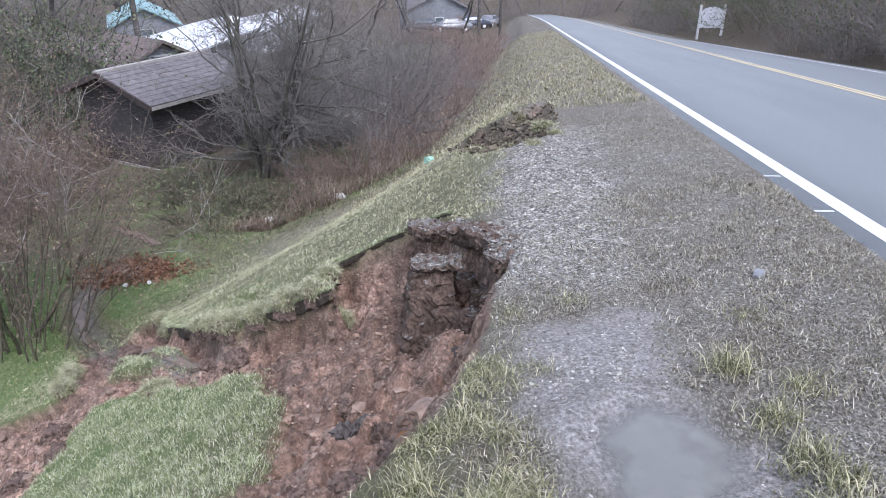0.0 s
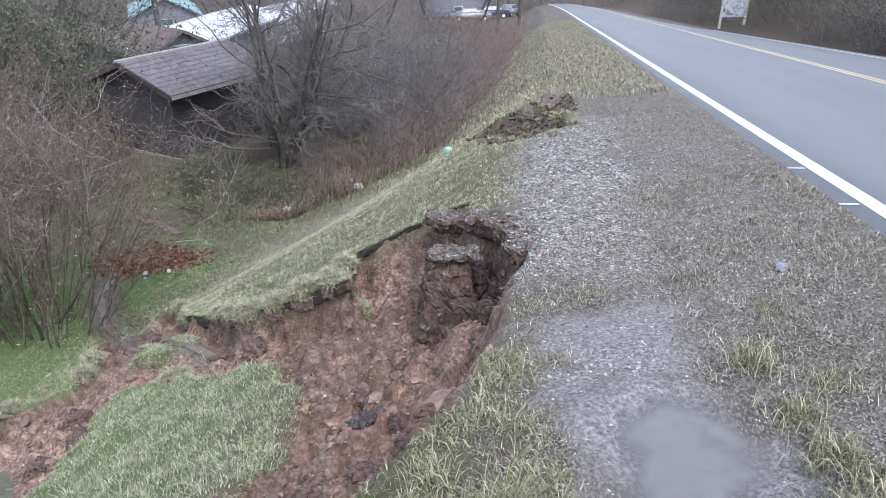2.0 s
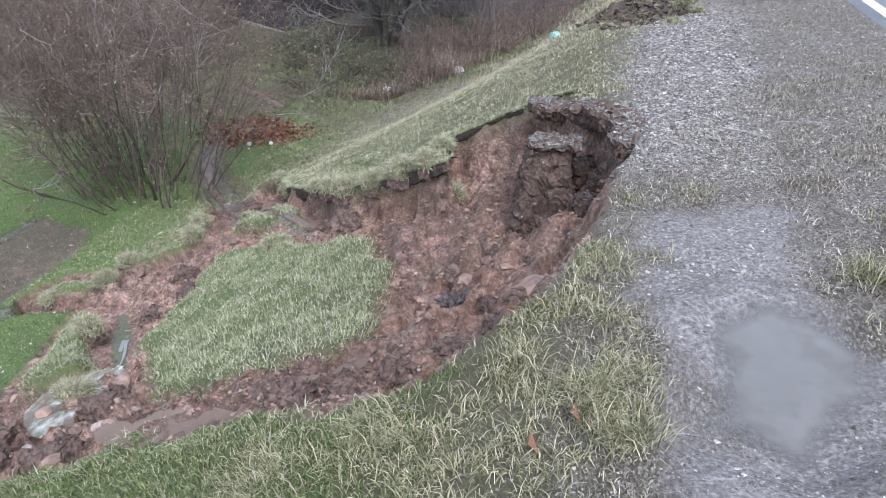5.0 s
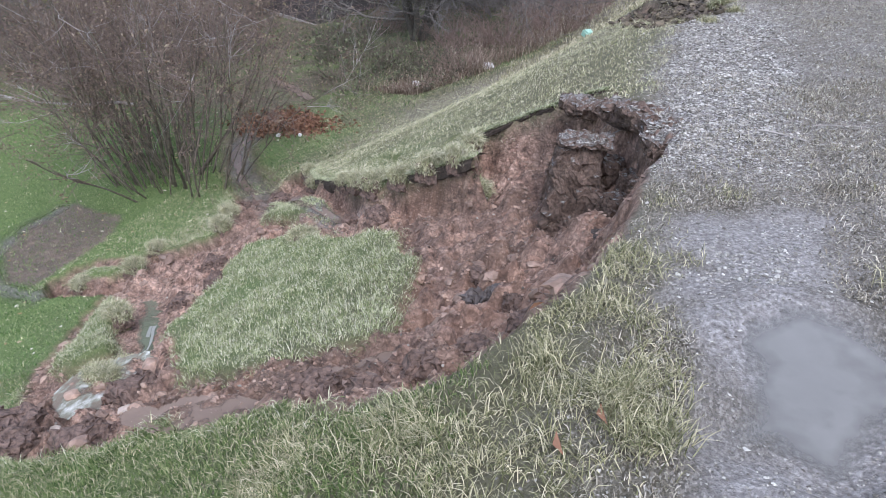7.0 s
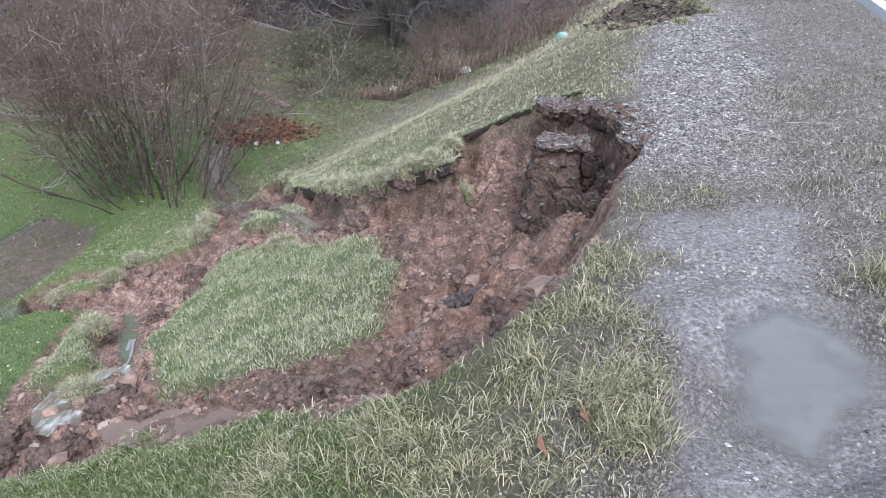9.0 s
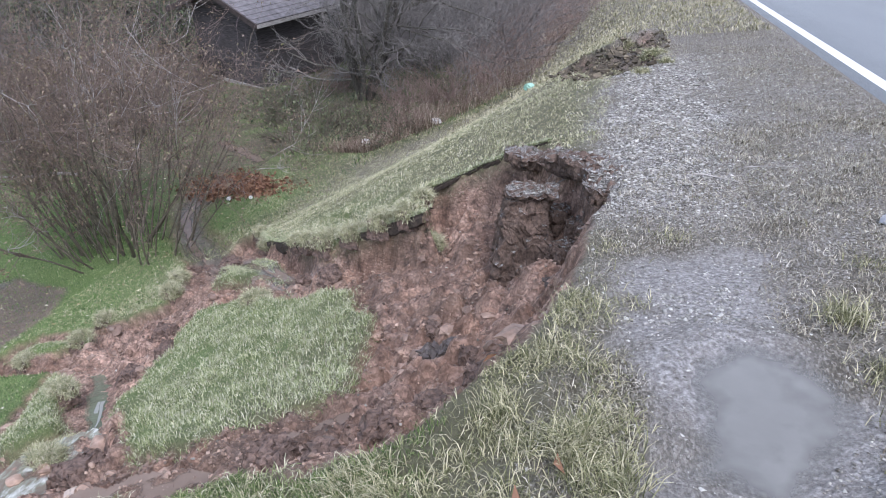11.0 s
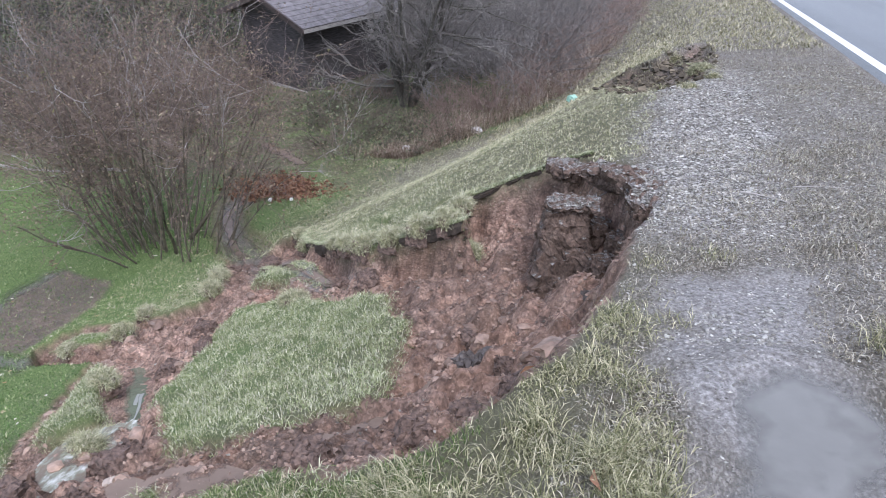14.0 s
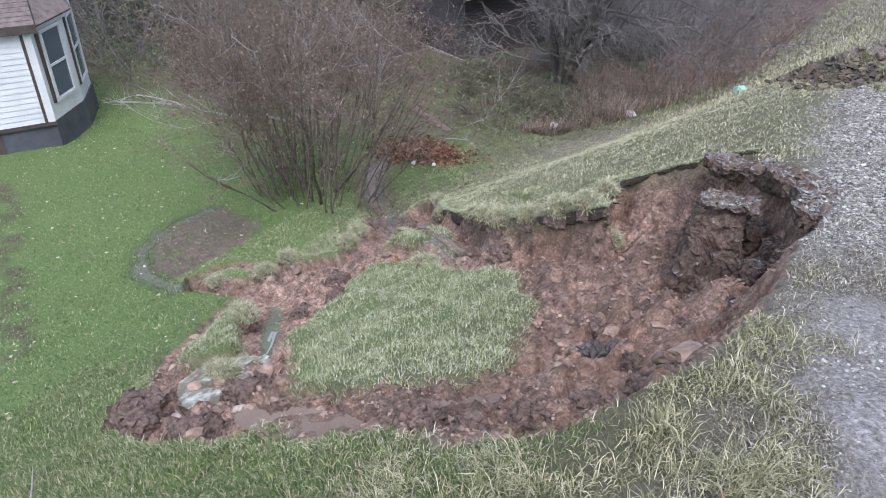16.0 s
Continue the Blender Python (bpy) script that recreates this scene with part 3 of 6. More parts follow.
for k, (cx, cy, rx, ry, turn) in enumerate(PONDS):
    mat, label = (CHURNED, "white churning water fanning over the mud") if k == 3 else (MUDDY_WATER, "shallow brown water lying in the mud")
    sheet("mud_pond", cx - 0.6, cx + 0.6, cy - 0.6, cy + 0.6, 0.02, lambda x, y: pond_reach(k, x, y) < 1.2, POND_Z[k] - (0.008 if k != 3 else 0.0), cy, mat, label, "water")

# ---- puddle on the shoulder
sheet("puddle", 0.0, 1.3, 1.6, 3.1, 0.015, lambda x, y: inside(PUDDLE, x, y) + 0.045 * fbm(x, y, 3.6, 4, 61) > -0.07, PUDDLE_Z - 0.010, 2.35, PUDDLE_WATER, "shallow milky grey puddle on the gravel shoulder", "puddle", 0.09)

# ---- what grows and lies on the ground
def spots(n, x0, x1, y0, y1, keep):
    """Up to n places in a rectangle, kept by a chance from 0 to 1."""
    x, y = RNG.uniform(x0, x1, n), RNG.uniform(y0, y1, n)
    c, p = cover(x, y)
    ok = RNG.random(n) < keep(x, y, c, p)
    ok &= (np.hypot(x, y) > 0.9)
    return x[ok], y[ok]


def blade_arrays(x, y, z, length, width, lean, cap=1.75):
    """Bent blades of three triangles each; lean: 0 upright, 1 lying."""
    n = len(x)
    a, turn = RNG.uniform(0, 2 * np.pi, n), RNG.uniform(-0.6, 0.6, n)
    lean = np.clip(lean + RNG.normal(0, 0.2, n), 0.02, 1.6)
    out = np.stack([np.cos(a), np.sin(a)], -1)
    side = np.stack([-np.sin(a + turn), np.cos(a + turn), RNG.uniform(-0.3, 0.3, n)], -1) * (width / 2)[:, None]
    base = np.stack([x, y, z - 0.006], -1)
    t1, t2 = lean * 0.55, np.minimum(lean * 1.35, cap)
    def up(l, t):
        return np.concatenate([out * (l * np.sin(t))[:, None], (l * np.cos(t))[:, None]], -1)
    mid = base + up(length * 0.5, t1)
    tip = mid + up(length * 0.5, t2)
    v = np.stack([base - side, base + side, mid + side * 0.8, mid - side * 0.8, tip], 1).reshape(-1, 3)
    k = np.arange(n)[:, None] * 5
    f = np.concatenate([k + [0, 1, 2], k + [0, 2, 3], k + [3, 2, 4]])
    return v, f


def grass(name, places, length, width, lean, mat, label, cap=1.75):
    vs, fs, total = [], [], 0
    for (x, y) in places:
        n = len(x)
        v, f = blade_arrays(x, y, ground_z(x, y), RNG.uniform(*length, n) * RNG.uniform(0.6, 1.15, n) * (1 + 0.55 * fbm(x, y, 3.3, 2, 231)), RNG.uniform(*width, n), np.full(n, lean), cap)
        vs.append(v), fs.append(f + total)
        total += len(v)
    return tagged(mesh_from(name, np.concatenate(vs), np.concatenate(fs), mat), label, "grass", kind="stuff")


PALE_TURF = island_mix("pale_turf", [(0.0, (0.09, 0.12, 0.045)), (0.35, (0.25, 0.29, 0.135)), (0.7, (0.46, 0.47, 0.31)), (0.9, (0.62, 0.61, 0.49)), (1.0, (0.30, 0.26, 0.18))])
BANK_TURF = island_mix("bank_turf", [(0.0, (0.16, 0.17, 0.08)), (0.4, (0.365, 0.365, 0.215)), (0.75, (0.51, 0.49, 0.345)), (1.0, (0.66, 0.61, 0.49))])
LUSH = island_mix("green_grass", [(0.0, (0.035, 0.068, 0.016)), (0.4, (0.098, 0.15, 0.042)), (0.7, (0.20, 0.23, 0.10)), (0.88, (0.40, 0.385, 0.25)), (1.0, (0.52, 0.47, 0.34))])
STRAW = island_mix("dead_grass", [(0.0, (0.09, 0.075, 0.055)), (0.35, (0.24, 0.21, 0.165)), (0.7, (0.42, 0.39, 0.32)), (0.9, (0.58, 0.55, 0.49)), (1.0, (0.22, 0.22, 0.10))])
LONG = island_mix("long_grass", [(0.0, (0.07, 0.08, 0.03)), (0.35, (0.24, 0.24, 0.125)), (0.7, (0.42, 0.395, 0.255)), (1.0, (0.62, 0.575, 0.42))])


def turf_ok(c):
    return (1 - c["earth"]) * (1 - np.clip(1.2 * c["silt"], 0, 1)) * (1 - 0.6 * c["gravel"])


# turf on the rafts and at the torn edge
grass("raft_turf", [spots(260000, -5.8, -1.2, 2.6, 8.3, lambda x, y, c, p: (p["sod"] > 0.01) * (p["rim"] > 0.0) * (0.25 + 0.75 * ease(-0.35, 0.25, fbm(x, y, 4, 3, 201)))),
                    spots(14000, -7.6, -5.5, 5.5, 7, lambda x, y, c, p: (p["sod"] > 0.0) * 1.0)],
      (0.03, 0.075), (0.003, 0.006), 0.95, PALE_TURF, "matted pale green turf on slipped sods")
grass("torn_edge_turf", [spots(120000, -5.6, -0.8, 2.0, 9.4, lambda x, y, c, p: (p["rim"] < 0.04) * (p["rim"] > -0.14) * (x < -0.9) * (x > -5.2) * 0.7),
                         spots(90000, -5.3, -1.3, 2.7, 8.2, lambda x, y, c, p: (p["sod"] > -0.03) * (p["sod"] < 0.05) * (p["rim"] > 0) * 0.8)],
      (0.05, 0.11), (0.003, 0.006), 1.3, PALE_TURF, "grass drooping over the torn edge of the bank", 2.5)
# the bank above and beyond the slip
grass("bank_turf", [spots(130000, -6.5, -0.1, 6.0, 15.5, lambda x, y, c, p: turf_ok(c) * (p["rim"] < 0) * (1 - 0.7 * c["litter"])),
                    spots(18000, -7.6, -4.2, 5.6, 9.2, lambda x, y, c, p: turf_ok(c) * (p["rim"] < 0))],
      (0.025, 0.06), (0.004, 0.008), 1.1, BANK_TURF, "short yellow-green winter grass on the bank")
# green and pale grass near the foot of the picture's bank
grass("green_bank_grass", [spots(105000, -4.5, -0.55, 1.0, 3.2, lambda x, y, c, p: (p["rim"] < -0.01) * ease(-0.4, -1.1, x + 0.3 * fbm(x, y, 1.5, 2, 205))),
                           spots(52000, -6.5, -3.0, 0.6, 3.8, lambda x, y, c, p: (p["rim"] < -0.01) * 0.8)],
      (0.03, 0.085), (0.003, 0.0055), 1.05, LUSH, "wet green grass on the bank")
grass("long_bank_grass", [spots(46000, -1.5, 0.25, 1.3, 3.9, lambda x, y, c, p: (p["rim"] < 0.0) * turf_ok(c) * ease(3.85, 3.1, y + 0.3 * fbm(x, y, 1.4, 2, 208)) * ease(0.30, -0.05, x + 0.42 * fbm(x, y, 1.8, 3, 207)) * (0.08 + 0.92 * ease(-0.15, 0.3, fbm(x, y, 2.8, 3, 209))))],
      (0.05, 0.13), (0.0025, 0.005), 1.2, LONG, "long bleached grass flopping over the shoulder edge")
# shoulder
grass("shoulder_grass", [spots(90000, -0.2, 2.35, 1.2, 6.5, lambda x, y, c, p: (p["rim"] < -0.02) * (p["silt"] < -0.02) * (1 - 0.8 * c["gravel"] ** 2) * (0.3 + 0.7 * ease(-0.25, 0.3, fbm(x, y, 1.7, 3, 211) + 0.3 * ease(0.6, 1.6, x)))),
                         spots(75000, -0.2, 2.3, 6.0, 16, lambda x, y, c, p: (0.4 + 0.6 * ease(-0.2, 0.3, fbm(x, y, 1.2, 3, 213))) * (1 - 0.85 * c["gravel"]) * (p["slip"] < 0.3))],
      (0.025, 0.07), (0.0025, 0.006), 1.15, STRAW, "flattened dead grass among gravel on the shoulder")
grass("far_verge_grass", [spots(80000, -3.5, 2.2, 12.0, 45, lambda x, y, c, p: (1 - 0.8 * c["litter"]) * (1 - 0.5 * p["slip"]) * np.clip(16 / y, 0, 1))],
      (0.06, 0.13), (0.008, 0.018), 0.95, island_mix("verge_grass", [(0.0, (0.17, 0.165, 0.085)), (0.4, (0.33, 0.31, 0.19)), (0.8, (0.47, 0.43, 0.31)), (1.0, (0.58, 0.54, 0.43))]), "straw-coloured grass on the far verge")
# lawn
grass("lawn_grass", [spots(190000, -16, -4.8, 0.5, 14.5, lambda x, y, c, p: c["green"] * (1 - c["earth"]) * (1 - c["silt"]) * (p["rim"] < -0.02) * (y > 0.6 * (x + 4.5) * -0.05) * np.clip(9 / np.hypot(x, y), 0.35, 1))],
      (0.03, 0.06), (0.006, 0.012), 0.9, island_mix("lawn_blades", [(0.0, (0.04, 0.095, 0.021)), (0.5, (0.13, 0.22, 0.066)), (0.85, (0.28, 0.34, 0.16)), (1.0, (0.52, 0.50, 0.35))]), "damp green lawn below the bank")
grass("valley_grass", [spots(130000, -20, -2.5, 9, 34, lambda x, y, c, p: (x < np.interp(y, [9, 13, 16.5, 30], [-5.5, -4.8, -2.6, -2.0])) * np.clip(12 / y, 0, 1) * (0.4 + 0.6 * ease(-0.1, 0.4, fbm(x, y, 0.5, 3, 217))) * (1 - c["silt"]))],
      (0.05, 0.12), (0.008, 0.018), 1.0, island_mix("valley_blades", [(0.0, (0.05, 0.08, 0.026)), (0.4, (0.12, 0.19, 0.06)), (0.7, (0.23, 0.24, 0.115)), (1.0, (0.34, 0.29, 0.20))]), "rough grass and dead stalks on the valley floor")


def tuft(x, y, n, length, label):
    n = int(1.6 * n)
    xs, ys = x + RNG.normal(0, 0.055, n), y + RNG.normal(0, 0.055, n)
    v, f = blade_arrays(xs, ys, ground_z(xs, ys), RNG.uniform(length * 0.3, length * 0.7, n), RNG.uniform(0.0025, 0.005, n), np.full(n, 0.95))
    tagged(mesh_from("grass_tuft", v, f, LONG), label, "grass tuft", "tufts on the shoulder")


for x, y, n, length in ((1.02, 1.78, 150, 0.16), (1.10, 2.02, 170, 0.18), (1.22, 2.2, 150, 0.17), (1.12, 2.62, 150, 0.17), (1.32, 2.85, 120, 0.16), (1.06, 3.07, 170, 0.26), (0.36, 3.9, 70, 0.12), (1.15, 2.35, 150, 0.22), (-0.05, 2.05, 260, 0.26), (0.08, 1.85, 180, 0.22), (-0.35, 2.25, 200, 0.22), (0.03, 3.75, 60, 0.10), (1.28, 3.6, 70, 0.13), (0.55, 9.6, 260, 0.22), (0.25, 8.9, 240, 0.2), (-0.2, 9.4, 240, 0.22), (0.45, 11.2, 260, 0.25), (-0.5, 10.6, 260, 0.25), (-0.9, 12.2, 260, 0.25), (0.1, 12.4, 260, 0.25), (-0.1, 10.3, 220, 0.2)):
    tuft(x, y, n, length, "clump of long bleached grass on the shoulder")

# stones and clods
bm = bmesh.new()
bmesh.ops.create_icosphere(bm, subdivisions=1, radius=1.0)
BALL = np.array([v.co[:] for v in bm.verts])
BALL_FACES = np.array([[v.index for v in f.verts] for f in bm.faces])
bm.free()
CHIP = np.array([(1, 0, 0), (-1, 0, 0), (0, 1, 0), (0, -1, 0), (0.35, 0.35, 0.8), (-0.35, -0.3, 0.85), (0, 0, -1)], float)
CHIP_FACES = np.array([(0, 2, 4), (2, 1, 5), (2, 5, 4), (1, 3, 5), (3, 0, 4), (3, 4, 5), (2, 0, 6), (1, 2, 6), (3, 1, 6), (0, 3, 6)])


def lumps(name, x, y, size, mat, label, category, flat=0.6, jag=0.28, sink=0.2, z=None, solid=(CHIP, CHIP_FACES)):
    n = len(x)
    form, form_faces = solid
    v = form[None] * (1 + RNG.normal(0, jag, (n, len(form), 1)).clip(-0.55, 0.6))
    v = v * np.stack([size * RNG.uniform(0.7, 1.3, n), size * RNG.uniform(0.7, 1.3, n), size * RNG.uniform(0.7, 1.2, n) * flat], -1)[:, None]
    a = RNG.uniform(0, 2 * np.pi, n)
    c, s = np.cos(a)[:, None], np.sin(a)[:, None]
    v = np.stack([v[..., 0] * c - v[..., 1] * s, v[..., 0] * s + v[..., 1] * c, v[..., 2] + RNG.uniform(-0.3, 0.3, (n, 1)) * v[..., 0]], -1)
    v += np.stack([x, y, (ground_z(x, y) if z is None else z) + size * flat * (1 - sink) * 0.6], -1)[:, None]
    f = (form_faces[None] + np.arange(n)[:, None, None] * len(form)).reshape(-1, 3)
    return tagged(mesh_from(name, v.reshape(-1, 3), f, mat), label, category, kind="stuff")


STONE = island_mix("limestone_chips", [(0.0, (0.10, 0.09, 0.08)), (0.35, (0.22, 0.205, 0.185)), (0.7, (0.37, 0.355, 0.33)), (1.0, (0.56, 0.55, 0.52))], 0.6)
CLOD = island_mix("earth_clods", [(0.0, (0.13, 0.090, 0.073)), (0.5, (0.28, 0.195, 0.158)), (0.9, (0.36, 0.255, 0.205)), (0.985, (0.42, 0.295, 0.23)), (1.0, (0.44, 0.40, 0.37))], 0.35)
x, y = spots(120000, -0.5, 2.3, 1.1, 10.5, lambda x, y, c, p: (p["rim"] < -0.01) * (p["pud"] < -0.02) * (0.20 + 0.8 * c["gravel"] ** 2 + 0.25 * ease(0, .2, p["silt"])) * np.clip(5 / y, 0.35, 1) * ease(-0.42, -0.15, x + 0.15 * fbm(x, y, 1.5, 2, 219) + 0.5 * ease(4.0, 5.5, y)))
lumps("gravel", x, y, np.exp(RNG.normal(np.log(0.0075), 0.5, len(x))).clip(0.003, 0.018) * np.interp(y, [3, 6, 10], [0.75, 1.0, 1.25]) * (0.55 + 0.45 * cover(x, y)[0]["gravel"]), STONE, "crushed grey limestone gravel on the shoulder", "gravel", 0.55)
x, y = spots(85000, -7.5, 0.1, 2.0, 9.3, lambda x, y, c, p: p["bare"] * (p["rim"] > 0.03) * (0.30 + 0.70 * ease(-0.2, 0.3, fbm(x, y, 1.4, 3, 221))))
lumps("earth_crumbs", x, y, np.exp(RNG.normal(np.log(0.007), 0.6, len(x))).clip(0.003, 0.020), CLOD, "wet crumbled brown earth in the slip", "earth", 0.75, 0.2, 0.4)
bm = bmesh.new()
bmesh.ops.create_icosphere(bm, subdivisions=2, radius=1.0)
LUMP = np.array([v.co[:] for v in bm.verts])
LUMP_FACES = np.array([[v.index for v in f.verts] for f in bm.faces])
bm.free()
x, y = spots(1500, -6.0, 0.0, 2.1, 7.5, lambda x, y, c, p: p["bare"] * (p["rim"] > 0.05) * (p["runnel"] > 0.25) * ease(0.0, 0.5, fbm(x, y, 1.6, 3, 225) + 0.1))
lumps("earth_lumps", x, y, np.exp(RNG.normal(np.log(0.032), 0.5, len(x))).clip(0.015, 0.09), CLOD, "lumps of wet brown earth in the slip", "earth", 0.6, 0.16, 0.9, solid=(LUMP, LUMP_FACES))
x, y = spots(900, 0.1, 0.85, 2.9, 3.8, lambda x, y, c, p: ease(0.0, 0.2, p["silt"]) * ease(-0.1, 0.3, fbm(x, y, 2.2, 2, 223) + 0.2))
lumps("pebbles", x, y, RNG.uniform(0.004, 0.013, len(x)), island_mix("pale_pebbles", [(0.0, (0.18, 0.17, 0.155)), (0.6, (0.36, 0.35, 0.33)), (1.0, (0.55, 0.54, 0.52))], 0.5), "pale rounded pebbles lying in wet silt", "pebbles", 0.6, 0.10, solid=(BALL, BALL_FACES))
DARK_CLOD = island_mix("dark_clods", [(0.0, (0.045, 0.036, 0.027)), (0.6, (0.11, 0.09, 0.065)), (1.0, (0.18, 0.15, 0.11))])
x, y = spots(9000, -1.6, 0.9, 8.3, 13.6, lambda x, y, c, p: p["slip"] * 0.55)
lumps("slip_clods", x, y, np.exp(RNG.normal(np.log(0.022), 0.6, len(x))).clip(0.01, 0.08), DARK_CLOD, "dark crumbled earth in the smaller slip", "earth", 0.7, 0.3)
x, y = spots(500, -5.6, -0.2, 2.3, 8.5, lambda x, y, c, p: p["bare"] * (p["rim"] > 0.02))
lumps("scattered_stones", x, y, RNG.uniform(0.005, 0.015, len(x)), STONE, "pale stones scattered over the bare earth", "stone", 0.6)
x, y = spots(420, -15, -5.5, 2.5, 12, lambda x, y, c, p: c["green"] * (1 - c["earth"]))
lumps("lawn_litter", x, y, RNG.uniform(0.012, 0.03, len(x)), island_mix("fallen_leaf_scraps", [(0.0, (0.30, 0.20, 0.11)), (0.5, (0.45, 0.38, 0.25)), (1.0, (0.70, 0.68, 0.62))]), "pale leaf scraps scattered over the lawn", "leaves", 0.3)

# ---- bushes, trees and thickets
def sprout(start, way, length, radius, points=5, wander=0.25, lift=0.15, taper=0.35):
    """Limbs as lines of points with radii, grown all at once."""
    n = len(start)
    p, d = [start], way / np.linalg.norm(way, axis=1, keepdims=True)
    step = (length / (points - 1))[:, None]
    for k in range(points - 1):
        d = d + RNG.normal(0, wander, (n, 3)) + np.array([0, 0, lift])
        d /= np.linalg.norm(d, axis=1, keepdims=True)
        p.append(p[-1] + d * step)
    r = radius[:, None] * np.linspace(1, taper, points)[None]
    return np.stack(p, 1), r


def offshoots(limbs, count, spread, length, low=0.25, thin=0.55, finest=0.0028, **kw):
    """Limbs that leave others along their way."""
    pts, rad = limbs
    n, k = rad.shape
    who = RNG.integers(0, n, count)
    t = RNG.uniform(low, 0.98, count) * (k - 1)
    i = np.minimum(t.astype(int), k - 2)
    f = (t - i)[:, None]
    start = pts[who, i] * (1 - f) + pts[who, i + 1] * f
    along_way = pts[who, i + 1] - pts[who, i]
    along_way /= np.linalg.norm(along_way, axis=1, keepdims=True) + 1e-9
    way = along_way + RNG.normal(0, spread, (count, 3))
    whole = np.linalg.norm(pts[who, -1] - pts[who, 0], axis=1)
    return sprout(start, way, RNG.uniform(*length, count) * whole, np.maximum(rad[who, i] * thin, finest), **kw)


def tube_arrays(limbs, sides=4):
    pts, rad = limbs
    n, k, _ = pts.shape
    tan = np.gradient(pts, axis=1)
    tan /= np.linalg.norm(tan, axis=2, keepdims=True) + 1e-9
    ref = np.where(np.abs(tan[..., 2:3]) > 0.8, np.array([1.0, 0.1, 0]), np.array([0, 0.1, 1.0]))
    u = np.cross(tan, ref)
    u /= np.linalg.norm(u, axis=2, keepdims=True) + 1e-9
    w = np.cross(tan, u)
    a = np.arange(sides) * 2 * np.pi / sides
    v = pts[:, :, None] + rad[:, :, None, None] * (u[:, :, None] * np.cos(a)[:, None] + w[:, :, None] * np.sin(a)[:, None])
    idx = np.arange(n * k * sides).reshape(n, k, sides)
    nxt = np.roll(idx, -1, 2)
    f = np.stack([idx[:, :-1], nxt[:, :-1], nxt[:, 1:], idx[:, 1:]], -1).reshape(-1, 4)
    return v.reshape(-1, 3), f


def limb_mesh(name, groups, mat, parent, label="", sides=4):
    vs, fs, total = [], [], 0
    for g in groups:
        v, f = tube_arrays(g, sides)
        vs.append(v), fs.append(f + total)
        total += len(v)
    return mesh_from(name, np.concatenate(vs), np.concatenate(fs), mat, parent, label, smooth=True)


def leaf_mesh(name, centres, size, mat, parent=None, label="", fold=0.35):
    """Small creased leaves of two triangles."""
    n = len(centres)
    a, b = RNG.normal(0, 1, (n, 3)), RNG.normal(0, 1, (n, 3))
    a /= np.linalg.norm(a, axis=1, keepdims=True)
    b = np.cross(a, b)
    b /= np.linalg.norm(b, axis=1, keepdims=True)
    c = np.cross(a, b)
    s = RNG.uniform(*size, n)[:, None]
    v = np.stack([centres - a * s, centres + b * s * 0.5 + c * s * fold, centres + a * s, centres - b * s * 0.5 + c * s * fold], 1).reshape(-1, 3)
    k = np.arange(n)[:, None] * 4
    return mesh_from(name, v, np.concatenate([k + [0, 1, 2], k + [0, 2, 3]]), mat, parent, label)


def tips(limbs, count, low=0.4, blur=0.03):
    pts, rad = limbs
    n, k = rad.shape
    who, t = RNG.integers(0, n, count), RNG.uniform(low, 1, count) * (k - 1)
    i = np.minimum(t.astype(int), k - 2)
    f = (t - i)[:, None]
    return pts[who, i] * (1 - f) + pts[who, i + 1] * f + RNG.normal(0, blur, (count, 3))


BARK_GREY = simple("grey_bark", (0.13, 0.118, 0.108), (0.36, 0.335, 0.31), 14, 0.85, (0.6, 0.02), (3, 3, 0.6))
BARK_DARK = simple("dark_wet_bark", (0.05, 0.045, 0.041), (0.16, 0.148, 0.136), 12, 0.8, (0.6, 0.02), (3, 3, 0.6))
BARK_TREE = simple("mossy_dark_bark", (0.06, 0.055, 0.045), (0.20, 0.185, 0.155), 12, 0.8, (0.6, 0.02), (3, 3, 0.6))
THICKET_BARK = simple("thicket_bark", (0.10, 0.092, 0.085), (0.31, 0.285, 0.265), 9, 0.85, None)
BARK_PALE = simple("pale_twig_bark", (0.26, 0.24, 0.22), (0.5, 0.47, 0.44), 14, 0.8, (0.4, 0.01))
TWIG = simple("brown_twigs", (0.085, 0.064, 0.054), (0.24, 0.185, 0.155), 9, 0.85, None)
BUSH_TWIG = simple("red_brown_twigs", (0.115, 0.083, 0.068), (0.32, 0.245, 0.205), 9, 0.85, None)
OLIVE_TWIG = simple("olive_twigs", (0.08, 0.070, 0.050), (0.22, 0.19, 0.14), 9, 0.85, None)
RED_TWIG = simple("red_brown_stalks", (0.16, 0.11, 0.092), (0.42, 0.315, 0.265), 7, 0.9, None)
DEAD_LEAF = island_mix("curled_dead_leaves", [(0.0, (0.09, 0.06, 0.042)), (0.4, (0.19, 0.135, 0.095)), (0.8, (0.33, 0.265, 0.205)), (1.0, (0.17, 0.17, 0.07))])
RUST_LEAF = island_mix("rust_leaves", [(0.0, (0.10, 0.052, 0.034)), (0.5, (0.21, 0.105, 0.065)), (1.0, (0.32, 0.19, 0.125))])
EVERGREEN = island_mix("evergreen_leaves", [(0.0, (0.05, 0.07, 0.04)), (0.5, (0.11, 0.135, 0.075)), (1.0, (0.22, 0.24, 0.15))])


